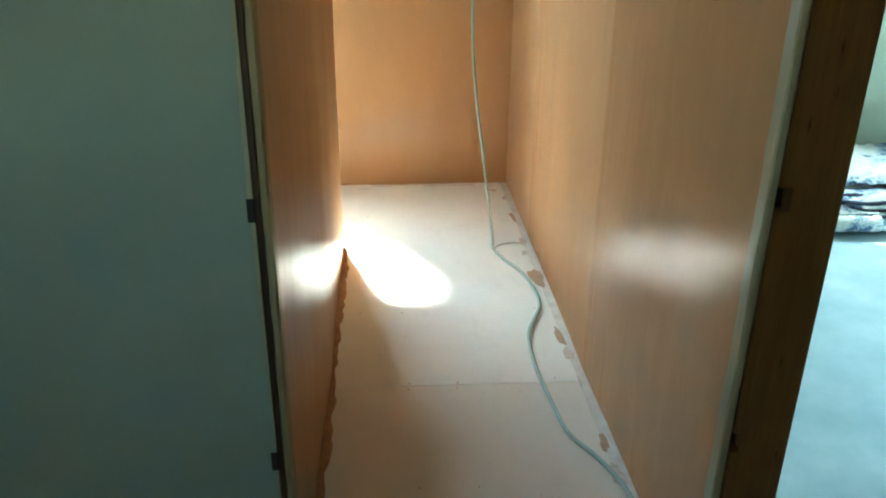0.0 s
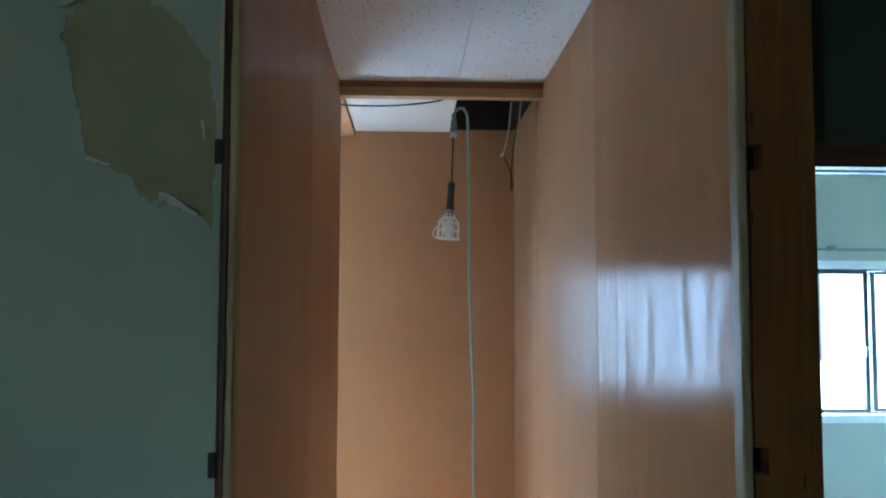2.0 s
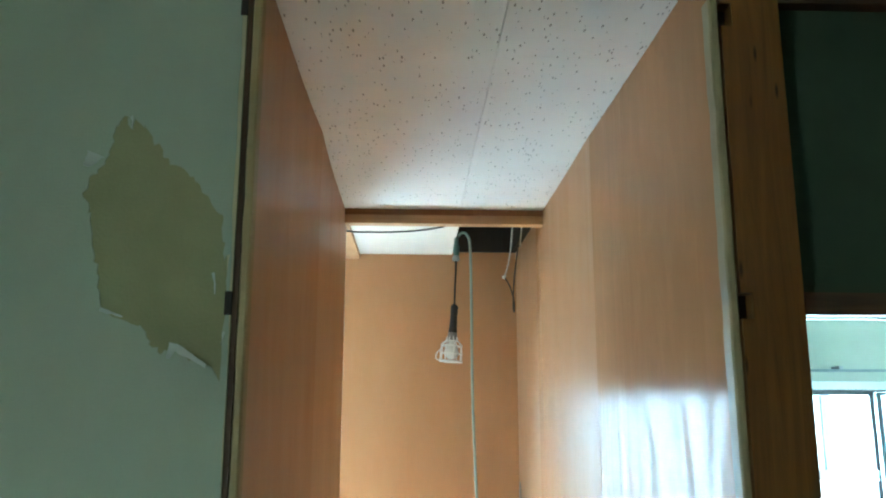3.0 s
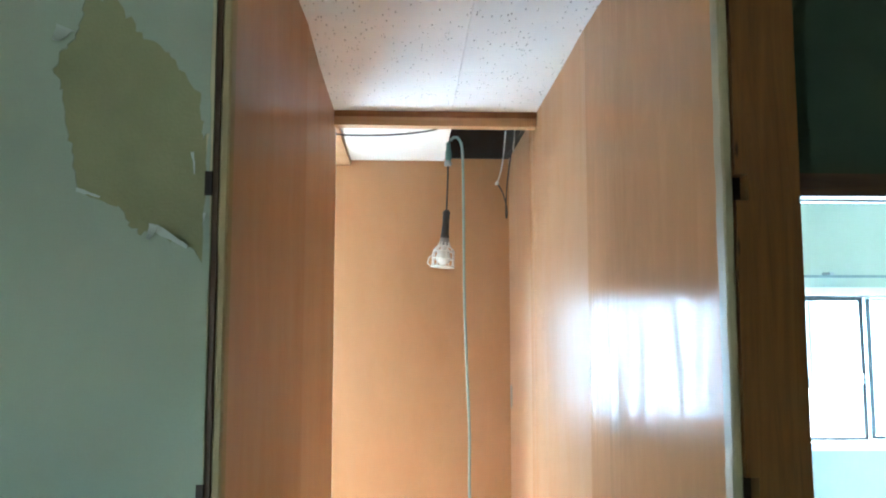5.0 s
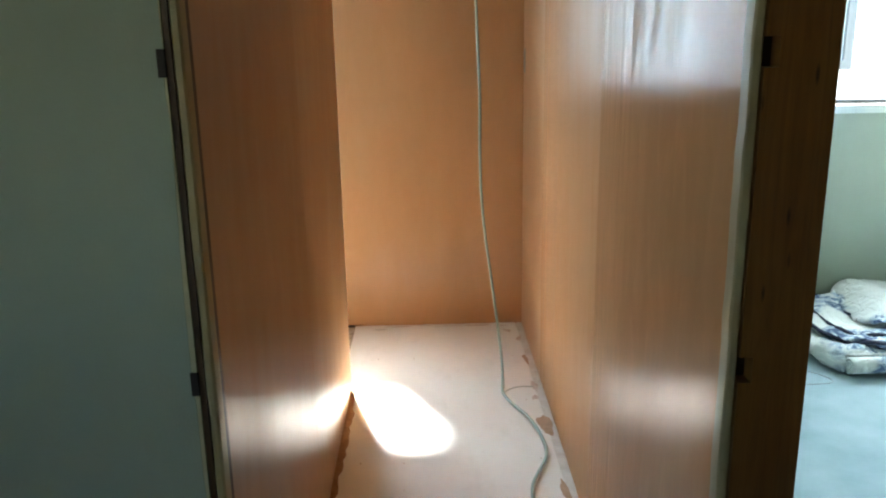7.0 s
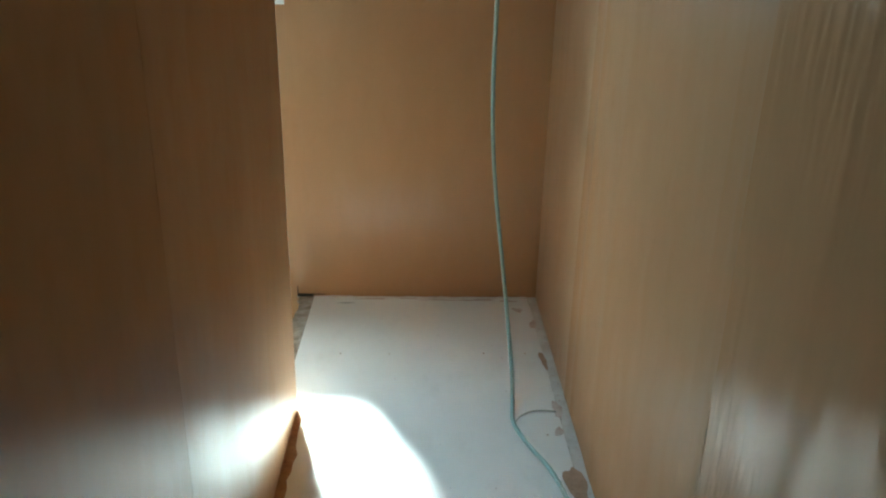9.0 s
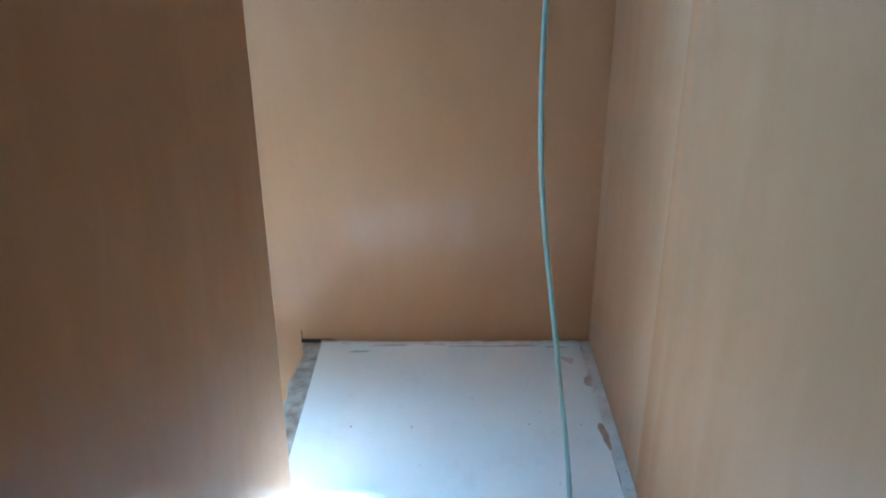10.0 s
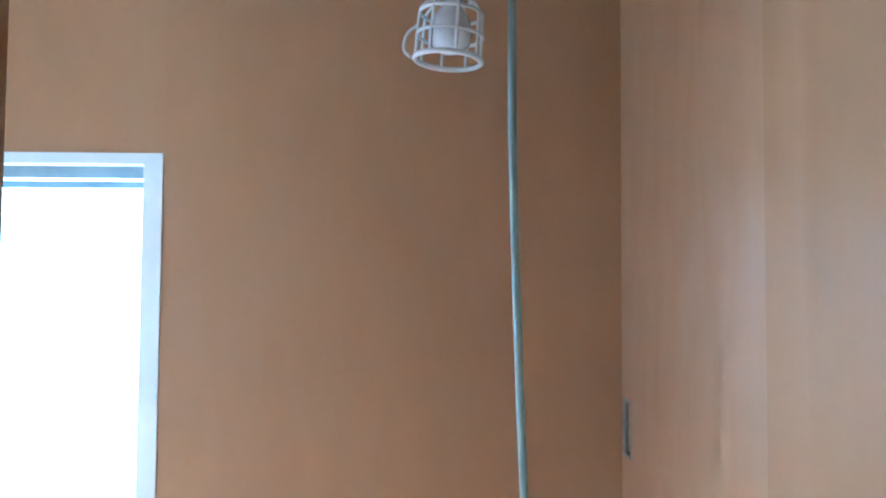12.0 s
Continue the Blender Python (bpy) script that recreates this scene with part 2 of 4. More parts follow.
def ceiling_material():
    """Off-white acoustic board with short dark fissures."""
    m, nt, bs = material("acoustic_board", 0.85, 0.0, 0.2)
    v = coords(nt, (120, 38, 38))
    vo = nt.nodes.new("ShaderNodeTexVoronoi")
    vo.inputs["Scale"].default_value = 1.0
    nt.links.new(v, vo.inputs["Vector"])
    split = nt.nodes.new("ShaderNodeSeparateColor")
    nt.links.new(vo.outputs["Color"], split.inputs[0])
    pit = nt.nodes.new("ShaderNodeMath")
    pit.operation = "SUBTRACT"
    nt.links.new(to_float(nt, split.outputs[0], 0.28, 1.0, -0.05, 0.33), pit.inputs[0])
    nt.links.new(vo.outputs["Distance"], pit.inputs[1])
    hole = to_float(nt, pit.outputs[0], 0.0, 0.06, 0.0, 1.0)
    base = ramp(nt, noise_at(nt, coords(nt), 3, 4), [(0.3, (0.66, 0.63, 0.60)), (0.7, (0.73, 0.70, 0.67))])
    nt.links.new(mix(nt, hole, base, (0.29, 0.27, 0.24)), bs.inputs["Base Color"])
    inv = to_float(nt, hole, 0.0, 1.0, 1.0, 0.0)
    bump(nt, bs, inv, 0.6, 0.003)
    return m


def glass_material():
    m = bpy.data.materials.new("window_glass")
    m.use_nodes = True
    nt = m.node_tree
    nt.nodes.remove(nt.nodes["Principled BSDF"])
    tr = nt.nodes.new("ShaderNodeBsdfTransparent")
    gl = nt.nodes.new("ShaderNodeBsdfGlossy")
    gl.inputs["Roughness"].default_value = 0.03
    fr = nt.nodes.new("ShaderNodeFresnel")
    mx = nt.nodes.new("ShaderNodeMixShader")
    nt.links.new(fr.outputs[0], mx.inputs[0])
    nt.links.new(tr.outputs[0], mx.inputs[1])
    nt.links.new(gl.outputs[0], mx.inputs[2])
    nt.links.new(mx.outputs[0], nt.nodes["Material Output"].inputs["Surface"])
    return m


def quilt_material():
    """White cotton with scattered blue flower blots."""
    m, nt, bs = material("white_floral_cotton", 0.9, 0.0, 0.1)
    v = coords(nt, (1, 1, 1))
    patch = noise_at(nt, v, 3.2, 2, 0.4)
    petals = noise_at(nt, v, 19, 3, 0.6, 1.5)
    col = mix(nt, to_float(nt, patch, 0.47, 0.51, 0, 0.9), (0.74, 0.75, 0.74), ramp(nt, petals, [(0.40, (0.05, 0.09, 0.22)), (0.5, (0.30, 0.40, 0.55)), (0.62, (0.70, 0.72, 0.74))]))
    nt.links.new(col, bs.inputs["Base Color"])
    bump(nt, bs, noise_at(nt, v, 17, 4, 0.6, 0.8), 0.9, 0.02)
    return m


FLOORBOARD = board_material()
# tone holds both the pinkish paint and the shade on the near board
PINKSHADEBOARD = board_material("pinkish_shaded_board", (0.90, 0.84, 0.79))
ACOUSTIC = ceiling_material()
GLASS = glass_material()
QUILT = quilt_material()
PIPING = plain("navy_piping", (0.03, 0.035, 0.07), 0.9)


# ---- mesh helpers ----
def box(bm, x0, x1, y0, y1, z0, z1):
    vs = [bm.verts.new((x, y, z)) for x in (x0, x1) for y in (y0, y1) for z in (z0, z1)]
    for f in ((0, 1, 3, 2), (4, 6, 7, 5), (0, 4, 5, 1), (2, 3, 7, 6), (0, 2, 6, 4), (1, 5, 7, 3)):
        bm.faces.new([vs[i] for i in f])
    return vs


def boxes(*dims, bevel=0.0):
    bm = bmesh.new()
    for d in dims:
        box(bm, *d)
    if bevel:
        bmesh.ops.bevel(bm, geom=bm.edges[:], offset=bevel, segments=2, affect="EDGES", profile=0.6)
    return bm


def mesh_of(name, bm, mat, smooth=False):
    me = bpy.data.meshes.new(name)
    bmesh.ops.recalc_face_normals(bm, faces=bm.faces[:])
    bm.to_mesh(me)
    bm.free()
    me.materials.append(mat)
    if smooth:
        for p in me.polygons:
            p.use_smooth = True
    return me


def part(name, bm, mat, parent, label="", smooth=False):
    ob = new(name, mesh_of(name, bm, mat, smooth))
    ob.parent = parent
    if parent is not None:
        ob.matrix_parent_inverse = parent.matrix_world.inverted()
    if label:
        tagged(ob, label)
    return ob


def thing(name, bm, mat, label, category, kind="", smooth=False, group=""):
    return tagged(new(name, mesh_of(name, bm, mat, smooth)), label, category, group, kind)


def root(name, at, label, category, kind="", group=""):
    ob = new(name)
    ob.empty_display_size = 0.05
    ob.location = at
    bpy.context.view_layer.update()
    return tagged(ob, label, category, group, kind)


def tube(points, radius, sides=10, closed=False, steps=8, cap=True):
    """A round cord through the points, smoothed as a Catmull-Rom spline."""
    ps = [Vector(p) for p in points]
    line = []
    n = len(ps)
    spans = range(n) if closed else range(n - 1)
    for i in spans:
        a = ps[(i - 1) % n] if closed or i > 0 else ps[i] * 2 - ps[i + 1]
        b, c = ps[i], ps[(i + 1) % n]
        d = ps[(i + 2) % n] if closed or i + 2 < n else c * 2 - b
        for k in range(steps):
            t = k / steps
            line.append(0.5 * (2 * b + (c - a) * t + (2 * a - 5 * b + 4 * c - d) * t * t + (3 * b - a - 3 * c + d) * t ** 3))
    if not closed:
        line.append(ps[-1])
    bm = bmesh.new()
    up = Vector((0.31, 0.57, 0.76))
    rings = []
    m = len(line)
    for i, p in enumerate(line):
        a = line[(i - 1) % m] if closed or i else p
        b = line[(i + 1) % m] if closed or i < m - 1 else p
        d = (b - a).normalized()
        s = d.cross(up).normalized()
        u = s.cross(d).normalized()
        up = u
        rings.append([bm.verts.new(p + radius * (math.cos(2 * math.pi * k / sides) * s + math.sin(2 * math.pi * k / sides) * u)) for k in range(sides)])
    for i in range(m if closed else m - 1):
        r, q = rings[i], rings[(i + 1) % m]
        for k in range(sides):
            bm.faces.new((r[k], r[(k + 1) % sides], q[(k + 1) % sides], q[k]))
    if cap and not closed:
        bm.faces.new(rings[0][::-1])
        bm.faces.new(rings[-1])
    return bm


def turned(profile, centre=(0, 0, 0), sides=24, lean=None):
    """A body of revolution from (radius, height) pairs."""
    bm = bmesh.new()
    rings = [[bm.verts.new((r * math.cos(2 * math.pi * k / sides), r * math.sin(2 * math.pi * k / sides), z)) for k in range(sides)] for r, z in profile]
    for r, q in zip(rings, rings[1:]):
        for k in range(sides):
            bm.faces.new((r[k], r[(k + 1) % sides], q[(k + 1) % sides], q[k]))
    bm.faces.new(rings[0][::-1])
    bm.faces.new(rings[-1])
    m = Matrix.Translation(centre) @ (lean or Matrix())
    bmesh.ops.transform(bm, matrix=m, verts=bm.verts[:])
    return bm


def blot(cx, cy, rx, ry, z0, z1, seed, rough=0.35, n=36, turn=0.0):
    """A thin flake with an uneven outline, lying flat."""
    rnd = random.Random(seed)
    bm = bmesh.new()
    lo, hi = [], []
    waves = [(h, 0.75 / h ** 0.6, 6.3 * rnd.random()) for h in (2, 3, 5, 7)]
    for k in range(n):
        a = 2 * math.pi * k / n
        r = 1 + rough * sum(w * math.sin(h * a + ph) for h, w, ph in waves)
        x, y = rx * r * math.cos(a), ry * r * math.sin(a)
        px, py = cx + x * math.cos(turn) - y * math.sin(turn), cy + x * math.sin(turn) + y * math.cos(turn)
        lo.append(bm.verts.new((px, py, z0)))
        hi.append(bm.verts.new((px, py, z1)))
    bm.faces.new(hi)
    bm.faces.new(lo[::-1])
    for k in range(n):
        j = (k + 1) % n
        bm.faces.new((lo[k], lo[j], hi[j], hi[k]))
    return bm


def wavy_panel(origin, along, depth, length, height, seed, amount=0.0007, ridges=(), bow=(), runs=0.0):
    """A tall panel sheet, thick as depth says, whose face is very slightly uneven in upright waves.
    bow: where a swollen joint peaks, how far the swelling reaches before and after it, and its height; runs: depth of small upright lacquer runs."""
    o, u, d = Vector(origin), Vector(along), Vector(depth)
    n, m = max(4, int(length / (0.003 if runs else 0.005))), 280 if runs else 60
    bm = bmesh.new()
    front, rear = [], []
    for i in range(n + 1):
        s = length * i / n
        edge = min(1.0, 12 * min(s, length - s))
        f, r = [], []
        for k in range(m + 1):
            z = height * k / m
            p = o + u * s + Vector((0, 0, z))
            w = noise.noise(Vector((s * 7 + seed, z * 0.9, 0.0))) + 0.3 * noise.noise(Vector((s * 17 + seed, z * 2.2, 3.0)))
            swell = sum(h * math.exp(-((s - c) / g) ** 2) * (1.0 if g > 0.011 else max(0.0, 0.55 + 1.3 * noise.noise(Vector((c * 30, z * 3.1, 1.0))))) for c, g, h in ridges)
            swell += sum(h * max(0.0, 1 - (c - s) / before if s < c else 1 - (s - c) / after) ** 2 for c, before, after, h in bow)
            if runs:
                q = noise.noise(Vector((s * 62 + seed, z * 7.5, 11.0))) + 0.6 * noise.noise(Vector((s * 110 + seed, z * 22.0, 17.0)))
                swell += runs * q * max(0.0, 0.40 + noise.noise(Vector((s * 4.0, z * 3.0, 23.0)))) * (0.22 + 0.78 * min(1.0, max(0.0, (s - 0.5) / 0.3)))
            f.append(bm.verts.new(p + d.normalized() * (amount * w * edge - swell)))
            r.append(bm.verts.new(p + d))
        front.append(f)
        rear.append(r)
    for g in (front, rear):
        for a, b in zip(g, g[1:]):
            for k in range(m):
                bm.faces.new((a[k], b[k], b[k + 1], a[k + 1]))
    for k in range(m):
        bm.faces.new((front[0][k], front[0][k + 1], rear[0][k + 1], rear[0][k]))
        bm.faces.new((front[n][k], rear[n][k], rear[n][k + 1], front[n][k + 1]))
    for i in range(n):
        bm.faces.new((front[i][0], rear[i][0], rear[i + 1][0], front[i + 1][0]))
        bm.faces.new((front[i][m], front[i + 1][m], rear[i + 1][m], rear[i][m]))
    bmesh.ops.recalc_face_normals(bm, faces=bm.faces[:])
    for e in bm.edges:
        if len(e.link_faces) == 2 and e.calc_face_angle(0) > 0.6:
            e.smooth = False
    return bm


def ragged_strip(x0, x1, y0, y1, z0, z1, seed, left=0.0, right=0.0, step=0.03):
    """A flat strip along y whose long sides wander by the given amounts."""
    rnd = random.Random(seed)
    n = max(3, int((y1 - y0) / step))
    bm = bmesh.new()
    rows = []
    a = b = 0.0
    for i in range(n + 1):
        y = y0 + (y1 - y0) * i / n
        a = 0.6 * a + 0.7 * left * (rnd.random() - 0.5) * 2
        b = 0.6 * b + 0.7 * right * (rnd.random() - 0.5) * 2
        rows.append([bm.verts.new((x, y, z)) for x in (x0 + a, x1 + b) for z in (z0, z1)])
    for r, q in zip(rows, rows[1:]):
        bm.faces.new((r[1], r[3], q[3], q[1]))
        bm.faces.new((r[0], q[0], q[2], r[2]))
        bm.faces.new((r[0], r[1], q[1], q[0]))
        bm.faces.new((r[2], q[2], q[3], r[3]))
    bm.faces.new((rows[0][0], rows[0][2], rows[0][3], rows[0][1]))
    bm.faces.new((rows[-1][0], rows[-1][1], rows[-1][3], rows[-1][2]))
    return bm


# ---- large structure ----
def wall_with_window(x0, x1, y0, y1, z0, z1, wx0, wx1, wz0, wz1):
    return [(x0, wx0, y0, y1, z0, z1), (wx1, x1, y0, y1, z0, z1), (wx0, wx1, y0, y1, z0, wz0), (wx0, wx1, y0, y1, wz1, z1)]


TOP = 3.1
CW = (-0.86, -0.107, 1.04, 1.79)     # closet window opening
BW = (1.90, 3.25, 1.005, 1.80)       # bedroom window opening

# outer wall behind the closet and the stairwell
wall_closet_back = thing("wall_closet_back", boxes(*wall_with_window(-1.2, 0.83, BACK + 0.006, OUT, -1.3, TOP, *CW)), CORE,
                         "back wall of the closet in glossy orange-brown panelling with a window", "wall", "structure")
part("panel", boxes((-1.1, CW[0], BACK, BACK + 0.006, -1.2, CEIL)), PANEL, wall_closet_back)
part("panel", wavy_panel((CW[1], BACK, -1.2), (1, 0, 0), (0, 0.006, 0), W - CW[1], CEIL + 1.2, 2.0, 0.0011), PANEL, wall_closet_back, smooth=True)
part("panel", boxes((CW[0], CW[1], BACK, BACK + 0.006, -1.2, CW[2])), PANEL, wall_closet_back)
part("panel", boxes((CW[0], CW[1], BACK, BACK + 0.006, CW[3], CEIL)), PANEL, wall_closet_back)

wall_bedroom_back = thing("wall_bedroom_back", boxes(*wall_with_window(0.83, 4.3, BACK, OUT, -0.3, TOP, *BW)), ROOMWALL,
                          "pale green-grey bedroom wall under and around the window", "wall", "structure")

# partition between closet and stairwell
wall_partition = thing("wall_partition", boxes((PX + 0.006, -0.006, 0.102, END - 0.006, -1.2, TOP)), CORE,
                       "short partition faced with glossy orange-brown panels", "wall", "structure")
for y0, y1 in ((0.034, 0.9684), (0.969, END)):
    part("panel", wavy_panel((0.0, y0, 0.0), (0, 1, 0), (-0.006, 0, 0), y1 - y0, CEIL, 9.0 + y0, bow=((0.968 - y0, 0.5, 0.6, 0.009),)), PANEL, wall_partition, smooth=True)
part("panel", boxes((PX, PX + 0.006, 0.1, END, -1.2, CEIL)), PANEL, wall_partition)
part("panel", boxes((PX + 0.006, -0.006, END - 0.006, END - 0.0005, -1.2, CEIL)), PANEL, wall_partition)

# wall between closet and bedroom
wall_right = thing("wall_right", boxes((W + 0.006, 0.876, 0.106, BACK, -0.3, TOP)), CORE,
                   "long closet wall in glossy orange-brown panels with visible joints", "wall", "structure")
JOINT = 0.968
part("panel", wavy_panel((W - 0.0004, 0.034, -0.01), (0, 1, 0), (0.0064, 0, 0), JOINT - 0.0343, CEIL + 0.01, 5.0, 0.001,
                         ((0.72, 0.016, 0.0011), (0.66, 0.012, -0.0006), (0.56, 0.02, 0.0007), (0.12, 0.03, 0.0008), (0.895, 0.008, 0.0009), (0.845, 0.007, 0.0006)),
                         ((0.934, 0.72, 0.6, 0.006),), 0.0012), WIPEDPANEL, wall_right, smooth=True)
part("panel", wavy_panel((W - 0.0004, JOINT, -0.01), (0, 1, 0), (0.0064, 0, 0), 2.0215 - JOINT, CEIL + 0.01, 15.0, 0.001,
                         ((0.951, 0.022, 0.0022), (1.041, 0.02, 0.0015), (0.686, 0.05, 0.002), (0.025, 0.008, 0.0009), (0.085, 0.008, 0.0007)),
                         ((0.0, 0.72, 0.8, 0.006),)), DULLPANEL, wall_right, smooth=True)
y0, y1 = 2.0219, BACK
part("panel", boxes((W, W + 0.006, y0, y1, -0.01, 1.225), (W, W + 0.006, y0, y1, 1.325, CEIL), (W, W + 0.006, y0, 2.632, 1.225, 1.325), (W, W + 0.006, 2.682, y1, 1.225, 1.325)), PANEL, wall_right)
part("bedroom_face", boxes((0.876, 0.88, 0.106, BACK, -0.01, 2.45)), ROOMWALL, wall_right)

# stairwell beyond the partition; unseen pale faces bounce light onto the back wall
thing("wall_stairwell", boxes((-1.2, -1.1, 0.0, BACK, -1.3, TOP)), STAIRBOUNCE, "unseen side wall of the stairwell, off-white to bounce light", "wall", "structure")
thing("wall_stairwell_front", boxes((-1.1, PX, 0.10, 0.16, -1.3, TOP)), STAIRBOUNCE, "unseen front wall of the stairwell, off-white to bounce light", "wall", "structure")
# floor set high as a sunlight reflector, out of view
thing("floor_stairwell_bounce", boxes((-1.1, PX, 0.16, BACK, -0.45, -0.35)), STAIRBOUNCE, "unseen pale floor added in the stairwell to bounce sunlight", "floor", "structure")

# closet floor
floor_closet = thing("floor_closet", boxes((PX, W + 0.1, 0.0, END - 0.01, -0.16, -0.0095), (PX + 0.03, W + 0.1, END - 0.01, BACK, -0.16, -0.0095)), OLDWOOD,
                     "closet floor of white painted boards over old underlay", "floor", "structure")
# front board, darkened in colour where less light falls
part("floor_board", boxes((-0.048, 0.748, -0.004, 0.8972, -0.009, -0.0006), bevel=0.0008), PINKSHADEBOARD, floor_closet, "slightly pinkish painted board, toned down for the shade by the doorway")
part("floor_board", boxes((-0.048, 0.748, 0.8985, 2.688, -0.009, 0.0), bevel=0.0008), FLOORBOARD, floor_closet)
part("underlay_strip", ragged_strip(PX - 0.002, -0.050, END, 2.695, -0.009, -0.004, 3, 0.017, 0.0, 0.022), OLDWOOD, floor_closet, "grey weathered strip with a chipped edge")
part("caulk_strip", ragged_strip(0.749, W - 0.001, 0.0, 2.69, -0.009, 0.001, 5, 0.004, 0.0), CAULK, floor_closet, "dirty white filler along the wall")
part("glue_strip", ragged_strip(0.0005, 0.025, 0.25, END - 0.01, 0.0005, 0.003, 9, 0.0, 0.010, 0.034), GLUE, floor_closet, "torn brown glue residue along the partition")
part("paint_smear", ragged_strip(0.0, 0.017, 0.0, 0.74, 0.0006, 0.0022, 14, 0.0, 0.008, 0.02), WHITESMEAR, floor_closet, "whitish smear along the back wall").matrix_local = Matrix.Translation((0.745, 2.671, 0)) @ Matrix.Rotation(radians(90), 4, "Z")
FLAKES = ((0.744, 1.60, 0.026, 0.075), (0.746, 1.94, 0.012, 0.045), (0.744, 2.22, 0.010, 0.05), (0.742, 2.47, 0.012, 0.03),
          (0.742, 1.16, 0.012, 0.06), (0.748, 1.05, 0.014, 0.04), (0.748, 0.60, 0.012, 0.035), (0.750, 0.47, 0.014, 0.05), (0.745, 0.34, 0.02, 0.04), (0.735, 1.83, 0.012, 0.02))
for i, (x, y, rx, ry) in enumerate(FLAKES):
    part("bare_patch", blot(x, y, rx, ry, 0.0012, 0.0022, 40 + i, 0.3, turn=0.05 * (i % 3 - 1)), RESIDUE if i % 2 == 0 else PINK, floor_closet, "bare brown patch" if i == 0 else "")
for i, (x, y, rx, ry) in enumerate(((0.075, 2.628, 0.03, 0.0035), (0.30, 2.672, 0.03, 0.006), (0.56, 2.662, 0.06, 0.007), (0.42, 2.660, 0.05, 0.005), (0.17, 2.664, 0.06, 0.004), (0.67, 2.655, 0.03, 0.006), (0.70, 2.58, 0.014, 0.02))):
    part("scuff", blot(x, y, rx, ry, 0.0006, 0.0014, 70 + i, 0.5), GREYSCUFF if i == 0 else PINK, floor_closet)
for dims in ((PX - 0.001, -0.052, 2.689, 2.6995, -0.004, 0.003), (PX - 0.002, PX + 0.001, 2.6985, 2.6995, 0.004, 0.034), (-0.052, -0.008, 2.6985, 2.6995, 0.0005, 0.003)):
    part("crack", boxes(dims), NOTCH, floor_closet, "dark gap in the corner")
nail_mesh = mesh_of("nail", turned([(0.0027, 0.0), (0.0027, 0.0010), (0.0016, 0.0014)], sides=8), RESIDUE)
for y in (0.10, 0.455, 0.884, 0.912, 1.355, 1.81, 2.26, 2.66):
    for x in (0.09, 0.24, 0.391, 0.545, 0.689):
        if math.sin(53 * x + 29 * y) < -0.1 or y > 2.5:
            continue
        ob = new("nail", nail_mesh)
        ob.parent = floor_closet
        ob.location = (x + 0.012 * math.sin(37 * x + 11 * y), y + 0.006 * math.sin(91 * x + y), 0.0)

# ceilings
bm = boxes((0.0, 0.4505, 0.032, BEAM, CEIL, CEIL + 0.012), (0.4525, W, 0.032, 0.4495, CEIL, CEIL + 0.012), (0.4525, W, 0.4515, 1.360, CEIL, CEIL + 0.012), (0.4525, W, 1.362, BEAM, CEIL, CEIL + 0.012), bevel=0.0008)
box(bm, 0.0, W, 0.032, BEAM, CEIL + 0.013, CEIL + 0.02)
thing("ceiling_closet", bm, ACOUSTIC, "off-white fissured acoustic ceiling boards with a long joint", "ceiling", "structure")
thing("ceiling_closet_rear", boxes((0.0, 0.462, BEAM + 0.05, BACK, 2.418, 2.43), bevel=0.001), BOARDWHITE, "white ceiling board ending at an open hatch", "ceiling", "structure")
thing("ceiling_stairwell", boxes((-1.1, -0.10, 0.16, BACK, CEIL, CEIL + 0.02)), CEILPLAIN, "plain stairwell ceiling", "ceiling", "structure")
thing("ceiling_bedroom", boxes((0.88, 4.2, 0.1, BACK, 2.45, 2.47)), CEILPLAIN, "plain pale bedroom ceiling", "ceiling", "structure")
thing("ceiling_hall", boxes((-1.2, 4.3, -3.3, 0.0, 2.5, 2.52)), CEILPLAIN, "plain hall ceiling", "ceiling", "structure")
# slab over the whole house, added to keep the sky's light out
thing("ceiling_attic", boxes((-1.2, 4.3, -3.3, OUT, TOP, TOP + 0.1)), ATTIC, "added slab sealing the roof, coloured dark for the void in the hatch", "ceiling", "structure")
# closed box round the hatch, its darkness put into the colour
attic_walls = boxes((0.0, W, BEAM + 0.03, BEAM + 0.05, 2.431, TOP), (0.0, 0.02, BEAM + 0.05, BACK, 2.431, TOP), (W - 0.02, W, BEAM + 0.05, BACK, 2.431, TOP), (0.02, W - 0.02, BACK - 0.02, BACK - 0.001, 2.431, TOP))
thing("wall_attic", attic_walls, ATTIC, "box sides coloured dark for the void above the hatch", "wall", "structure")

# beams and posts
thing("trim_beam", boxes((0.001, W - 0.001, BEAM, BEAM + 0.05, 2.372, 2.4285), bevel=0.002), BEAMWOOD, "pale wooden batten across the closet ceiling", "beam", "structure")
thing("trim_beam_cap", boxes((0.001, W - 0.001, BEAM - 0.006, BEAM - 0.0005, 2.405, 2.4285), bevel=0.001), LINTELWOOD, "darker strip along the batten", "beam", "structure")
thing("trim_header", boxes((-0.098, 0.004, END + 0.001, BACK - 0.0005, 2.392, 2.4285), bevel=0.002), HEADERWOOD, "pale wooden header above the stairwell opening", "beam", "structure")

NOTCHES = (0.46, 0.91, 1.36, 1.81, 2.30)


def notched_post():
    bm = bmesh.new()
    box(bm, 0.7995, 0.88, 0.0, 0.105, -0.03, 2.5)
    z = -0.03
    for n in NOTCHES:
        box(bm, W, 0.7995, 0.0, 0.033, z, n - 0.02)
        z = n + 0.02
    box(bm, W, 0.7995, 0.0, 0.033, z, 2.5)
    bmesh.ops.remove_doubles(bm, verts=bm.verts[:], dist=0.0001)
    return bm


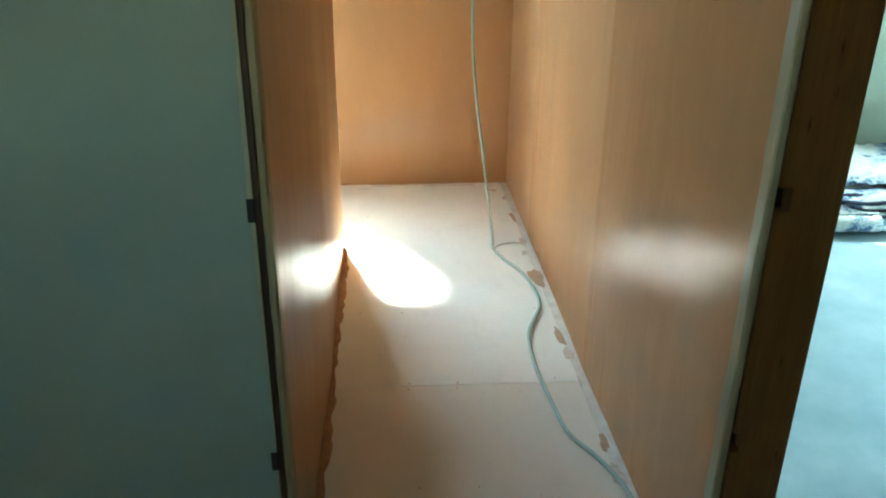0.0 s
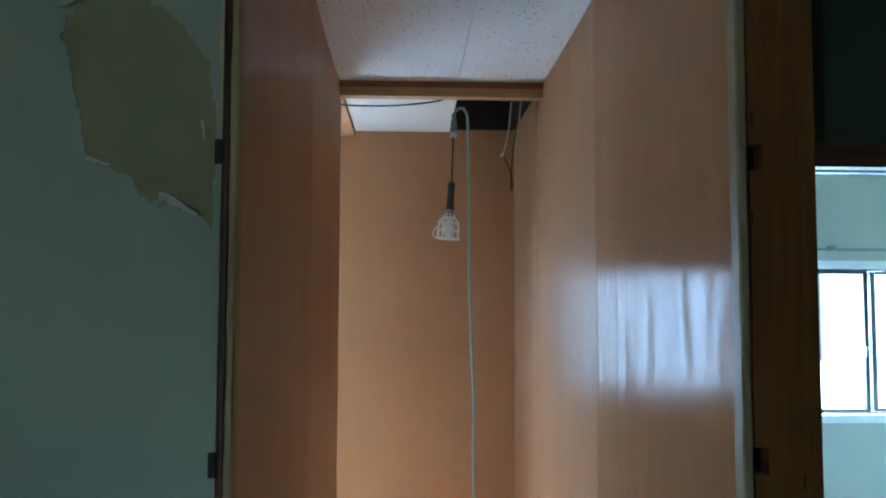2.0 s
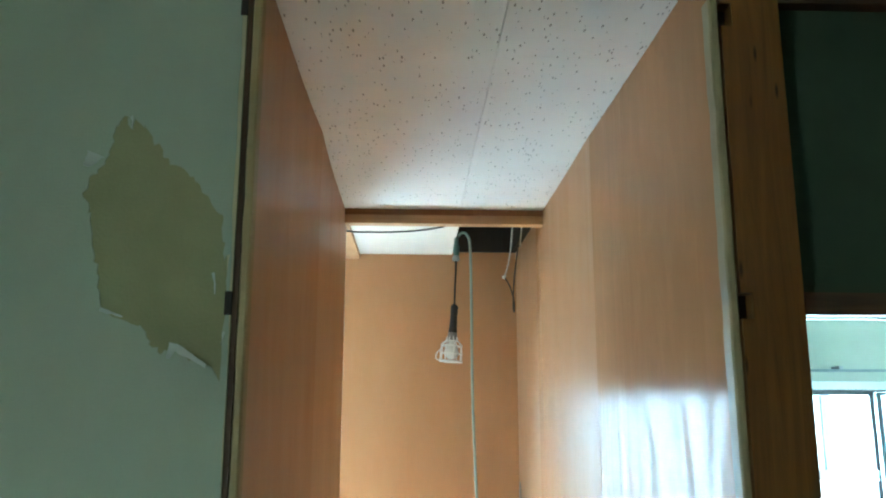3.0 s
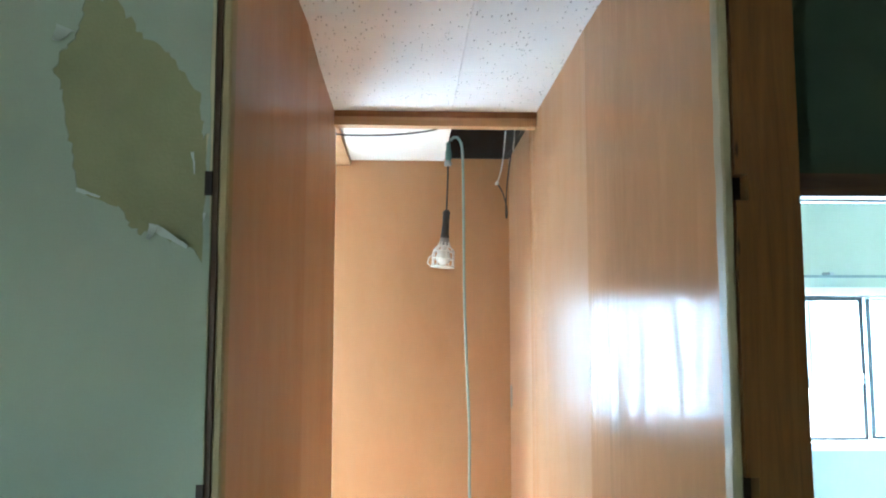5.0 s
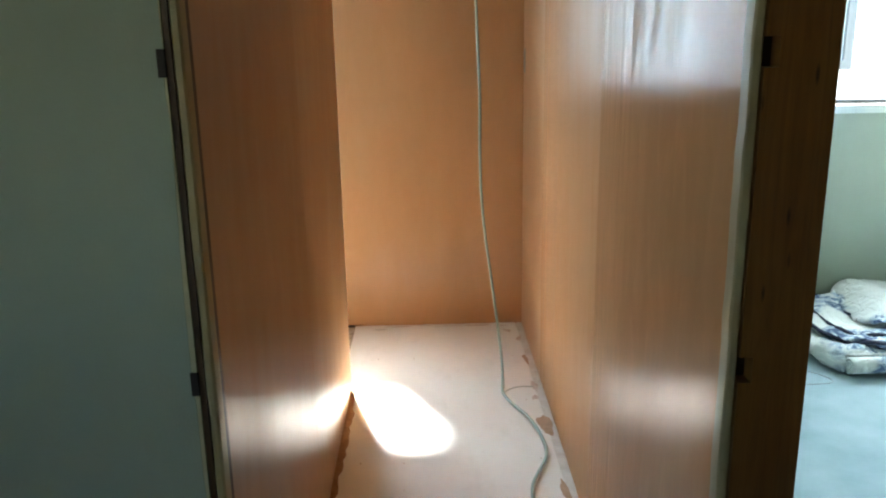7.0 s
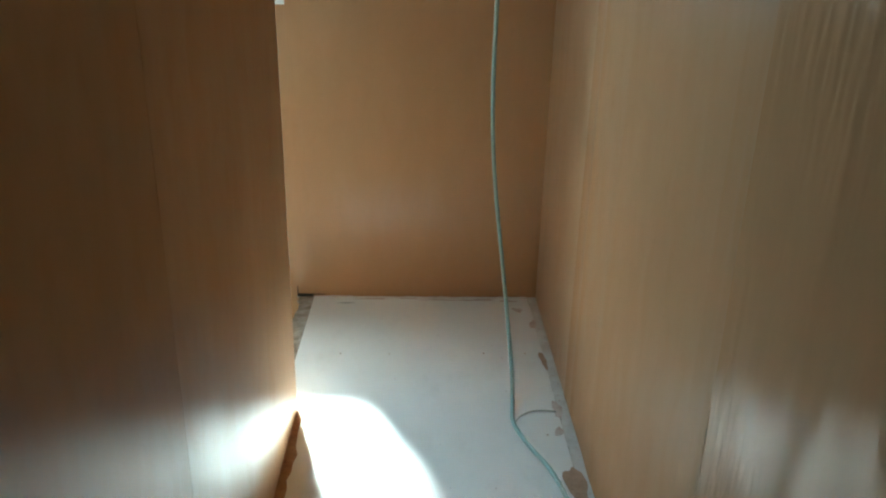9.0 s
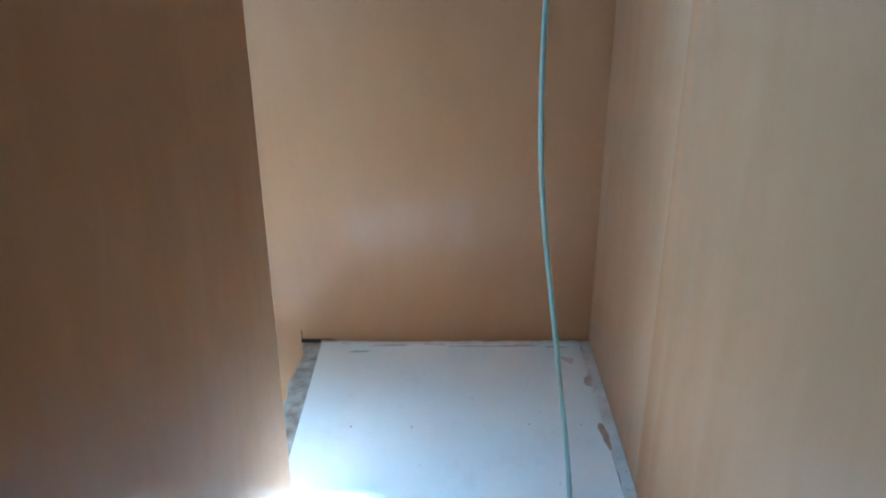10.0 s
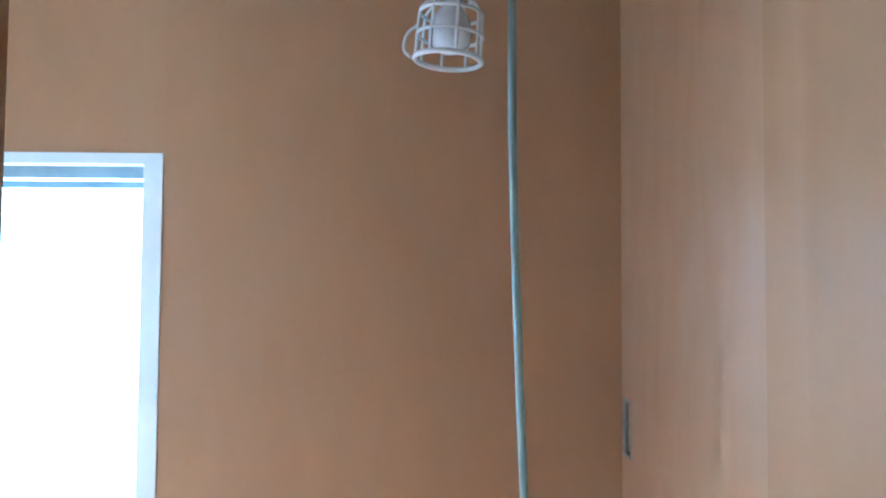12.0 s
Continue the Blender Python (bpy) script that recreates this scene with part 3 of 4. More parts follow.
post_right = thing("post_right", notched_post(), POSTWOOD, "stained square wooden post with knots and small mortises", "post", "structure")
# dark liners deepen the shade at the back of the mortises
for n in NOTCHES:
    part("mortise_shade", boxes((W + 0.001, 0.799, 0.028, 0.033, n - 0.0195, n + 0.0195)), NOTCH, post_right)
post_left = thing("post_left", boxes((-0.105, 0.0062, 0.003, 0.10, -0.03, 2.5), bevel=0.001), DARKJAMB, "dark wooden door post beside the wallpaper", "post", "structure")
# dark blocks on the post's face stand for shaded mortises; nothing is cut
for n in NOTCHES:
    part("mortise_shade", boxes((-0.0125, -0.0020, -0.0022, 0.0025, n - 0.019, n + 0.017)), NOTCH, post_left)


def bead(x0, x1, seed):
    """A cream edge bead, a little wavy, up a door jamb."""
    rnd = random.Random(seed)
    bm = bmesh.new()
    rows = []
    for i in range(60):
        z = -0.005 + 2.335 * i / 59
        w = 0.0012 * (rnd.random() - 0.5) * 2
        rows.append([bm.verts.new((x, y, z)) for x, y in ((x0 + w, 0.034), (x0 + w, 0.007), (x0 + 0.003 + w, 0.004), (x1 - 0.003, 0.004), (x1, 0.007), (x1, 0.034))])
    for r, q in zip(rows, rows[1:]):
        for k in range(6):
            bm.faces.new((r[k], r[(k + 1) % 6], q[(k + 1) % 6], q[k]))
    bm.faces.new(rows[0][::-1])
    bm.faces.new(rows[-1])
    return bm


thing("trim_bead_right", bead(0.763, 0.7785, 4), CREAM, "worn cream edge bead along the post", "trim", "structure")
thing("trim_bead_left", bead(0.0066, 0.0205, 6), OLIVEBEAD, "worn olive-cream edge bead along the door post", "trim", "structure")
thing("lintel_closet", boxes((0.0, W - 0.0005, 0.001, 0.030, 2.340, 2.394), bevel=0.002), LINTELWOOD, "reddish wooden lintel over the closet doorway", "lintel", "structure")
thing("wall_above_lintel", boxes((0.005, W - 0.001, 0.012, 0.030, 2.396, TOP)), UNDERCOAT, "ragged olive plaster above the lintel", "wall", "structure")
part_debris = ragged_strip(0.0, 0.02, 0.0, 0.77, 0.0, 0.012, 21, 0.006, 0.01, 0.02)
bmesh.ops.transform(part_debris, matrix=Matrix.Translation((0.776, 0.002, 2.3945)) @ Matrix.Rotation(radians(90), 4, "Z"), verts=part_debris.verts[:])
thing("plaster_crumbs", part_debris, RESIDUE, "crumbled plaster lying along the lintel", "debris", "stuff")

# hall side: papered wall beside the closet
wall_left = thing("wall_left", boxes((-1.2, -0.1055, 0.003, 0.10, -0.03, TOP)), CORE, "hall wall with grey-green wallpaper torn away in one place", "wall", "structure")
part("undercoat", boxes((-1.2, -0.0022, 0.0, 0.0028, -0.03, 2.5)), UNDERCOAT, wall_left, "bare olive-tan plaster")


def torn_wallpaper():
    """A paper sheet with a jagged hole and a frayed edge along the door post."""
    rnd = random.Random(12)
    hole = [(-0.190, 2.098), (-0.178, 2.104), (-0.174, 2.085), (-0.168, 2.106), (-0.145, 2.080), (-0.120, 2.038), (-0.085, 2.017), (-0.060, 1.994), (-0.022, 1.943), (-0.018, 1.885), (-0.010, 1.876), (-0.013, 1.69),
            (-0.031, 1.716), (-0.066, 1.727), (-0.082, 1.743), (-0.092, 1.733), (-0.116, 1.741), (-0.128, 1.768), (-0.153, 1.780), (-0.195, 1.800), (-0.206, 1.854), (-0.219, 1.896), (-0.223, 1.948), (-0.238, 1.970), (-0.231, 2.004), (-0.208, 2.030), (-0.199, 2.066)]
    pts = []
    for i, a in enumerate(hole):
        b = hole[(i + 1) % len(hole)]
        n = 5
        for k in range(n):
            t = k / n
            j = 0.0065 if k else 0.002
            pts.append((a[0] + (b[0] - a[0]) * t + j * (rnd.random() - 0.5) * 1.3, a[1] + (b[1] - a[1]) * t + j * (rnd.random() - 0.5) * 2))
    outer = [(-1.2, 2.5), (-1.2, -0.03)]
    z = -0.03
    while z < 2.5:
        outer.append((-0.0062 + 0.003 * math.sin(z * 5.1) + 0.003 * (rnd.random() - 0.5), z))
        z += 0.03
    outer.append((-0.0062, 2.5))
    bm = bmesh.new()
    edges = []
    for loop in (outer, pts):
        vs = [bm.verts.new((x, -0.0016, zz)) for x, zz in loop]
        edges += [bm.edges.new((vs[i], vs[(i + 1) % len(vs)])) for i in range(len(vs))]
    bmesh.ops.triangle_fill(bm, use_beauty=True, use_dissolve=False, edges=edges, normal=(0, -1, 0))
    geo = bmesh.ops.extrude_face_region(bm, geom=bm.faces[:])
    bmesh.ops.translate(bm, vec=(0, 0.0012, 0), verts=[v for v in geo["geom"] if isinstance(v, bmesh.types.BMVert)])
    return bm


part("wallpaper", torn_wallpaper(), HALLPAPER, wall_left, "grey-green wallpaper with a jagged torn hole")


def flap(x, z, w, h, seed, turn):
    """A curled scrap of paper at the edge of the tear."""
    rnd = random.Random(seed)
    bm = bmesh.new()
    rows = []
    for i in range(7):
        t = i / 6
        curl = -0.002 - 0.010 * t * t
        ww = w * (1 - 0.6 * t) * (0.8 + 0.4 * rnd.random())
        rows.append([bm.verts.new((-ww / 2 + 0.002 * rnd.random(), curl, -h * t)), bm.verts.new((ww / 2, curl - 0.002, -h * t))])
    for r, q in zip(rows, rows[1:]):
        bm.faces.new((r[0], r[1], q[1], q[0]))
    geo = bmesh.ops.extrude_face_region(bm, geom=bm.faces[:])
    bmesh.ops.translate(bm, vec=(0, -0.0006, 0), verts=[v for v in geo["geom"] if isinstance(v, bmesh.types.BMVert)])
    bmesh.ops.transform(bm, matrix=Matrix.Translation((x, 0, z)) @ Matrix.Rotation(turn, 4, "Y"), verts=bm.verts[:])
    return bm


for i, (x, z, w, h, turn) in enumerate(((-0.224, 2.042, 0.028, 0.026, 0.4), (-0.080, 1.741, 0.013, 0.055, -1.05), (-0.084, 1.748, 0.016, 0.024, 0.2), (-0.197, 1.798, 0.008, 0.040, -1.25), (-0.032, 1.855, 0.006, 0.035, -0.2), (-0.174, 2.104, 0.006, 0.022, -0.3), (-0.012, 1.765, 0.006, 0.02, 0.0))):
    part("paper_flap", flap(x, z, w, h, i, turn), PAPERFLAP, wall_left, "curled white scrap of paper")
part("tan_edge", ragged_strip(-0.013, -0.0024, 0.1, 2.34, 0.0, 0.0006, 8, 0.003, 0.0), TANEDGE, wall_left).matrix_local = Matrix.Translation((0, -0.0001, 0)) @ Matrix.Rotation(radians(90), 4, "X")

# hall side: bedroom doorway
thing("lintel_bedroom", boxes((0.8805, 1.78, 0.0, 0.10, 1.802, 1.832), (0.8805, 1.78, 0.0, 0.03, 1.797, 1.802), (0.8805, 1.78, 0.05, 0.07, 1.797, 1.802)), DARKWOOD, "dark wooden lintel with a sliding groove over the bedroom doorway", "lintel", "structure")
thing("wall_above_doorway", boxes((0.8805, 1.78, 0.03, 0.08, 1.832, 2.326)), GREENPLASTER, "dark green plaster panel above the bedroom doorway", "wall", "structure")
thing("trim_rail", boxes((0.8805, 1.78, 0.004, 0.10, 2.326, 2.40), (0.8805, 1.78, 0.02, 0.10, 2.40, 2.5), bevel=0.002), DARKWOOD, "dark wooden rail above the plaster panel", "trim", "structure")
thing("post_far", boxes((1.78, 1.885, 0.0, 0.105, -0.03, 2.5), bevel=0.002), POSTWOOD, "stained wooden post at the far side of the doorway", "post", "structure")
thing("wall_hall_right", boxes((1.885, 4.3, 0.004, 0.1, -0.03, TOP)), HALLPAPER, "papered hall wall past the bedroom doorway", "wall", "structure")
thing("wall_above_rooms", boxes((0.8805, 1.885, 0.03, 0.1, 2.5, TOP)), CORE, "plain wall above the doorway", "wall", "structure")
thing("sill_bedroom", boxes((0.8805, 1.78, 0.0, 0.105, -0.03, 0.002), bevel=0.002), POSTWOOD, "worn wooden threshold of the bedroom doorway", "threshold", "structure")

# hall, closed behind the camera; unseen side opening added to let light in
thing("floor_hall", boxes((-1.2, 4.3, -3.2, -0.005, -0.16, -0.03)), HALLFLOOR, "brown wooden hall floor", "floor", "structure")
thing("wall_hall_side", boxes((-1.3, -1.2, -3.3, -2.05, -0.16, TOP), (-1.3, -1.2, -1.45, 0.1, -0.16, TOP), (-1.3, -1.2, -2.05, -1.45, -0.16, 1.1), (-1.3, -1.2, -2.05, -1.45, 1.7, TOP)), HALLPAPER, "papered side wall of the hall with an added unseen opening for light", "wall", "structure")
thing("wall_hall_end", boxes((4.2, 4.3, -3.3, OUT, -0.3, TOP)), ROOMWALL, "plain pale wall closing hall and bedroom", "wall", "structure")
thing("wall_hall_rear", boxes((-1.2, 4.2, -3.3, -3.2, -0.16, TOP)), HALLPAPER, "papered rear wall of the hall", "wall", "structure")

# bedroom floor
thing("floor_bedroom", boxes((0.88, 4.2, 0.105, BACK, -0.16, 0.0)), CARPET, "pale blue-grey bedroom carpet", "floor", "structure")


# ---- windows ----
def sliding_window(name, x0, x1, z0, z1, casing, seam, gap, metals, label, head=None, rail=0.012):
    """A white casing round two aluminium sashes with glass; the inner sash is on the smaller x side."""
    r = root(name, ((x0 + x1) / 2, BACK, z0), label, "window", "structure")
    c = casing
    top = head or casing
    y0, y1 = BACK - 0.004, OUT - 0.002
    part("casing", boxes((x0 + 0.0005, x1 - 0.0005, y0, y1, z0 + 0.0005, z0 + c), (x0 + 0.0005, x1 - 0.0005, y0, y1, z1 - top, z1 - 0.0005),
                         (x0 + 0.0005, x0 + c, y0, y1, z0 + c, z1 - top), (x1 - c, x1 - 0.0005, y0, y1, z0 + c, z1 - top)), WHITEPAINT, r, "white painted casing")
    f = 0.014
    a0, a1, b0, b1 = x0 + c, x1 - c, z0 + c, z1 - top
    part("track", boxes((a0, a1, BACK + 0.03, BACK + 0.10, b0, b0 + 0.008), (a0, a1, BACK + 0.03, BACK + 0.10, b1 - rail, b1)), metals[0], r, "aluminium track")
    for k, (s0, s1, y) in enumerate(((a0, seam, BACK + 0.045), (seam + gap, a1, BACK + 0.075))):
        sash = part("sash", boxes((s0, s1, y, y + 0.022, b0 + 0.008, b0 + 0.008 + f), (s0, s1, y, y + 0.022, b1 - rail - f, b1 - rail),
                                  (s0, s0 + f + 0.012 * k, y, y + 0.022, b0 + 0.008 + f, b1 - rail - f), (s1 - 0.022, s1, y, y + 0.022, b0 + 0.008 + f, b1 - rail - f)), metals[k], r, "aluminium sliding sash")
        pane = part("pane", boxes((s0 + f + 0.012 * k, s1 - 0.022, y + 0.009, y + 0.013, b0 + 0.008 + f, b1 - rail - f)), GLASS, sash, "clear glass")
        pane.visible_shadow = False
    return r


sliding_window("window_closet", *CW[:2], *CW[2:], 0.037, -0.46, -0.022, (GREYALU, GREYALU), "bright white-cased sliding window in the panelled wall", 0.022, 0.024)
bedroom_window = sliding_window("window_bedroom", *BW[:2], *BW[2:], 0.040, 2.562, 0.03, (ALU, SLATEALU), "white-cased aluminium sliding window, daylight glaring outside")
lock = part("crescent_lock", turned([(0.012, -0.004), (0.014, 0.0), (0.012, 0.004)], sides=16), STEEL, bedroom_window, "steel crescent lock")
lock.matrix_world = Matrix.Translation((2.548, BACK + 0.040, 1.36)) @ Matrix.Rotation(radians(90), 4, "X")
part("lock_lever", boxes((2.530, 2.540, BACK + 0.020, BACK + 0.040, 1.325, 1.365), bevel=0.002), STEEL, bedroom_window)


# ---- closet things ----
CABLE = [(0.470, 2.300, 2.425), (0.487, 2.298, 2.440), (0.510, 2.300, 2.430), (0.524, 2.302, 2.37), (0.529, 2.305, 2.10), (0.531, 2.305, 1.75), (0.541, 2.302, 1.42), (0.551, 2.300, 1.15),
         (0.550, 2.298, 0.92), (0.556, 2.295, 0.72), (0.572, 2.285, 0.54), (0.598, 2.26, 0.34), (0.617, 2.19, 0.17), (0.624, 2.08, 0.06), (0.618, 1.96, 0.014), (0.611, 1.865, 0.008),
         (0.640, 1.76, 0.008), (0.687, 1.646, 0.008), (0.714, 1.50, 0.008), (0.713, 1.367, 0.008), (0.672, 1.26, 0.008), (0.641, 1.172, 0.008), (0.630, 1.05, 0.008), (0.631, 0.93, 0.008),
         (0.642, 0.786, 0.008), (0.660, 0.64, 0.008), (0.715, 0.53, 0.008), (0.752, 0.42, 0.008), (0.762, 0.30, 0.008), (0.745, 0.12, 0.008), (0.715, -0.02, 0.004), (0.72, -0.14, -0.022), (0.80, -0.26, -0.023), (0.98, -0.22, -0.023), (1.15, -0.10, -0.020)]
extension_cable = root("extension_cable", (0.53, 2.3, 0.0), "grey-green extension cable hanging from the hatch and snaking over the floor", "cable")
part("cord", tube(CABLE, 0.0062, 10), CABLEGREY, extension_cable, smooth=True)
part("connector", turned([(0.008, 0.0), (0.012, 0.004), (0.014, 0.02), (0.014, 0.042), (0.010, 0.052), (0.009, 0.075), (0.007, 0.088)], (0.462, 2.305, 2.335), 16), TEAL, extension_cable, "teal moulded plug connector", True)
part("plug_grip", turned([(0.014, 0.0), (0.017, 0.006), (0.015, 0.02), (0.010, 0.024)], (0.460, 2.305, 2.312), 16), STEEL, extension_cable, "grey plug body", True)

# caged hand lamp
lean = Matrix.Rotation(radians(4.0), 4, "Y")
LX, LY = 0.452, 2.31
work_lamp = root("work_lamp", (LX, LY, 2.31), "black-handled work lamp with a clear bulb in a white cage", "lamp")
part("cord", tube([(0.460, 2.305, 2.315), (0.459, 2.306, 2.26), (0.456, 2.308, 2.19), (0.4535, LY, 2.10)], 0.0042, 8), BLACKRUBBER, work_lamp, smooth=True)
top = Matrix.Translation((0.4535, LY, 2.105)) @ lean


def on_lamp(bm):
    bmesh.ops.transform(bm, matrix=top, verts=bm.verts[:])
    return bm


part("handle", on_lamp(turned([(0.006, 0.012), (0.011, 0.010), (0.017, 0.0), (0.017, -0.008), (0.0145, -0.014), (0.0165, -0.02), (0.0165, -0.026), (0.0145, -0.032), (0.0155, -0.05), (0.0165, -0.09), (0.019, -0.104), (0.019, -0.112), (0.0155, -0.115)], sides=20)), BLACKRUBBER, work_lamp, "ribbed black rubber handle", True)
part("socket", on_lamp(turned([(0.016, -0.113), (0.020, -0.117), (0.021, -0.142), (0.018, -0.148)], sides=20)), plain("grey_socket", (0.22, 0.21, 0.22), 0.4), work_lamp, "grey lamp socket", True)
BULB, bnt, bbs = material("clear_bulb_glass", 0.12, 0.0, 0.5)
bbs.inputs["Base Color"].default_value = (0.86, 0.86, 0.85, 1)
bbs.inputs["Transmission Weight"].default_value = 0.25
part("bulb", on_lamp(turned([(0.012, -0.145), (0.014, -0.16), (0.027, -0.178), (0.033, -0.198), (0.030, -0.216), (0.015, -0.229), (0.003, -0.232)], sides=22)), BULB, work_lamp, "frosted clear bulb", True)
for z, r in ((-0.150, 0.027), (-0.172, 0.046), (-0.205, 0.048), (-0.240, 0.049)):
    part("cage_ring", on_lamp(tube([(r * math.cos(k * math.pi / 6), r * math.sin(k * math.pi / 6), z) for k in range(12)], 0.0028 if z > -0.23 else 0.0042, 6, True, 3)), WHITEPLASTIC, work_lamp, smooth=True)
for k in range(8):
    a = k * math.pi / 4 + 0.2
    pts = [(r * math.cos(a), r * math.sin(a), z) for r, z in ((0.020, -0.132), (0.027, -0.150), (0.044, -0.166), (0.047, -0.185), (0.048, -0.215), (0.048, -0.242))]
    part("cage_rib", on_lamp(tube(pts, 0.0027, 6, False, 3)), WHITEPLASTIC, work_lamp, smooth=True)
part("hook", on_lamp(tube([(-0.046, 0, -0.190), (-0.062, 0, -0.205), (-0.066, 0, -0.228), (-0.055, 0, -0.240)], 0.0026, 6, False, 4)), WHITEPLASTIC, work_lamp, "white wire hanging hook", True)

# loose wires at the hatch
slack_wire = thing("slack_wire", tube([(-0.10, 2.00, 2.389), (0.0, 1.985, 2.372), (0.06, 1.975, 2.366), (0.18, 1.965, 2.365), (0.28, 1.965, 2.372), (0.38, 1.96, 2.386), (0.44, 1.96, 2.408), (0.49, 1.97, 2.43)], 0.0032, 8), BLACKRUBBER, "thin dark wire slung below the white ceiling board", "wire", smooth=True)
stub = root("wire_stub", (0.72, 2.6, 2.15), "pale and dark lighting wires dangling from the hatch, ends capped", "wire")
part("pale_wire", tube([(0.716, 2.30, 2.47), (0.724, 2.44, 2.40), (0.725, 2.55, 2.345), (0.712, 2.594, 2.292)], 0.0034, 8), WIREWHITE, stub, smooth=True)
part("cap", turned([(0.004, 0.0), (0.008, 0.003), (0.008, 0.016), (0.004, 0.020)], (0.704, 2.594, 2.282), 12, Matrix.Rotation(radians(35), 4, "Y")), WHITEPLASTIC, stub, "white wire cap", True)
part("dark_wire", tube([(0.771, 2.50, 2.47), (0.768, 2.54, 2.40), (0.760, 2.58, 2.31), (0.755, 2.60, 2.23), (0.752, 2.60, 2.145), (0.756, 2.60, 2.122), (0.757, 2.60, 2.17), (0.738, 2.596, 2.24), (0.712, 2.594, 2.288)], 0.0034, 8), BLACKRUBBER, stub, smooth=True)
part("second_pale_wire", tube([(0.745, 2.20, 2.46), (0.752, 2.30, 2.405), (0.765, 2.40, 2.40), (0.772, 2.48, 2.44)], 0.003, 8), WIREWHITE, stub, smooth=True)

switch_box = root("switch_box", (W, 2.657, 1.225), "empty steel switch box set in the panelled wall", "switch box")
# shade inside the steel box is put into the shell's colour
part("box_shell", boxes((W + 0.003, W + 0.040, 2.6325, 2.635, 1.2255, 1.3245), (W + 0.003, W + 0.040, 2.679, 2.6815, 1.2255, 1.3245), (W + 0.003, W + 0.040, 2.635, 2.679, 1.2255, 1.228), (W + 0.003, W + 0.040, 2.635, 2.679, 1.322, 1.3245), (W + 0.038, W + 0.040, 2.635, 2.679, 1.228, 1.322)), NOTCH, switch_box, "box shell coloured dark for the shade inside")
part("rim", boxes((W - 0.002, W + 0.003, 2.668, 2.684, 1.222, 1.328), (W - 0.001, W + 0.003, 2.631, 2.634, 1.222, 1.328), (W - 0.002, W + 0.003, 2.634, 2.668, 1.3235, 1.328), (W - 0.002, W + 0.003, 2.634, 2.668, 1.222, 1.2265)), STEEL, switch_box, "grey steel rim")

loose_wire = thing("loose_wire", tube([(0.618, 1.872, 0.0035), (0.634, 1.90, 0.0035), (0.668, 1.925, 0.0035), (0.705, 1.93, 0.0035), (0.742, 1.925, 0.0035)], 0.0022, 6), WIREWHITE, "short beige wire curving over the white board", "wire", smooth=True)


# ---- bedroom things ----
def cushion(cx, cy, cz, sx, sy, sz, seed, e1=0.55, e2=0.28, crumple=0.02, nu=64, nv=24):
    """A soft folded layer: a rounded slab with rumpled sides."""
    bm = bmesh.new()

    def pw(c, e):
        return math.copysign(abs(c) ** e, c)
    rows = []
    for j in range(1, nv):
        v = -math.pi / 2 + math.pi * j / nv
        row = []
        for i in range(nu):
            u = 2 * math.pi * i / nu
            p = Vector((sx * pw(math.cos(v), e1) * pw(math.cos(u), e2), sy * pw(math.cos(v), e1) * pw(math.sin(u), e2), sz * pw(math.sin(v), e1)))
            w = Vector((p.x * 4 + seed, p.y * 4, p.z * 9))
            k = noise.noise(w) + 0.6 * noise.noise(w * 2.3) + 0.45 * (0.5 - abs(noise.noise(w * 4.1))) + 0.2 * noise.noise(w * 9)
            p += Vector((0.6 * k, 0.6 * k, 1.0 * k if p.z > -sz * 0.6 else 0)) * crumple
            row.append(bm.verts.new((cx + p.x, cy + p.y, max(cz + p.z, 0.002))))
        rows.append(row)
    for r, q in zip(rows, rows[1:]):
        for i in range(nu):
            bm.faces.new((r[i], r[(i + 1) % nu], q[(i + 1) % nu], q[i]))
    bm.faces.new(rows[0][::-1])
    bm.faces.new(rows[-1])
    return bm


def edge_loop(cx, cy, z, sx, sy, e2=0.28, n=40):
    out = []
    for i in range(n):
        u = 2 * math.pi * i / n
        out.append((cx + sx * math.copysign(abs(math.cos(u)) ** e2, math.cos(u)), cy + sy * math.copysign(abs(math.sin(u)) ** e2, math.sin(u)), z + 0.010 * math.sin(3 * u) + 0.006 * math.sin(11 * u + 1)))
    return out


quilt = root("folded_quilt", (2.6, 2.28, 0.0), "folded white quilt with blue flowers and navy edging on the carpet", "quilt")
part("bottom_fold", cushion(2.63, 2.27, 0.050, 0.69, 0.35, 0.052, 1.3, e1=0.7, e2=0.4, crumple=0.04, nu=110, nv=34), QUILT, quilt, smooth=True)
part("middle_fold", cushion(2.68, 2.31, 0.105, 0.66, 0.33, 0.046, 7.7, e1=0.75, e2=0.4, crumple=0.04, nu=110, nv=34), QUILT, quilt, smooth=True)
part("top_fold", cushion(2.82, 2.37, 0.160, 0.60, 0.29, 0.050, 4.1, e1=0.85, e2=0.5, crumple=0.045, nu=110, nv=34), QUILT, quilt, "blue flower print", smooth=True)
for z, cx, cy, sx, sy in ((0.142, 2.68, 2.31, 0.60, 0.285), (0.124, 2.68, 2.31, 0.655, 0.325), (0.072, 2.63, 2.27, 0.66, 0.33)):
    part("piping", tube(edge_loop(cx, cy, z, sx, sy, 0.45), 0.009, 8, True, 3), PIPING, quilt, "navy blue edging", True)
roll = bmesh.new()
rings = []
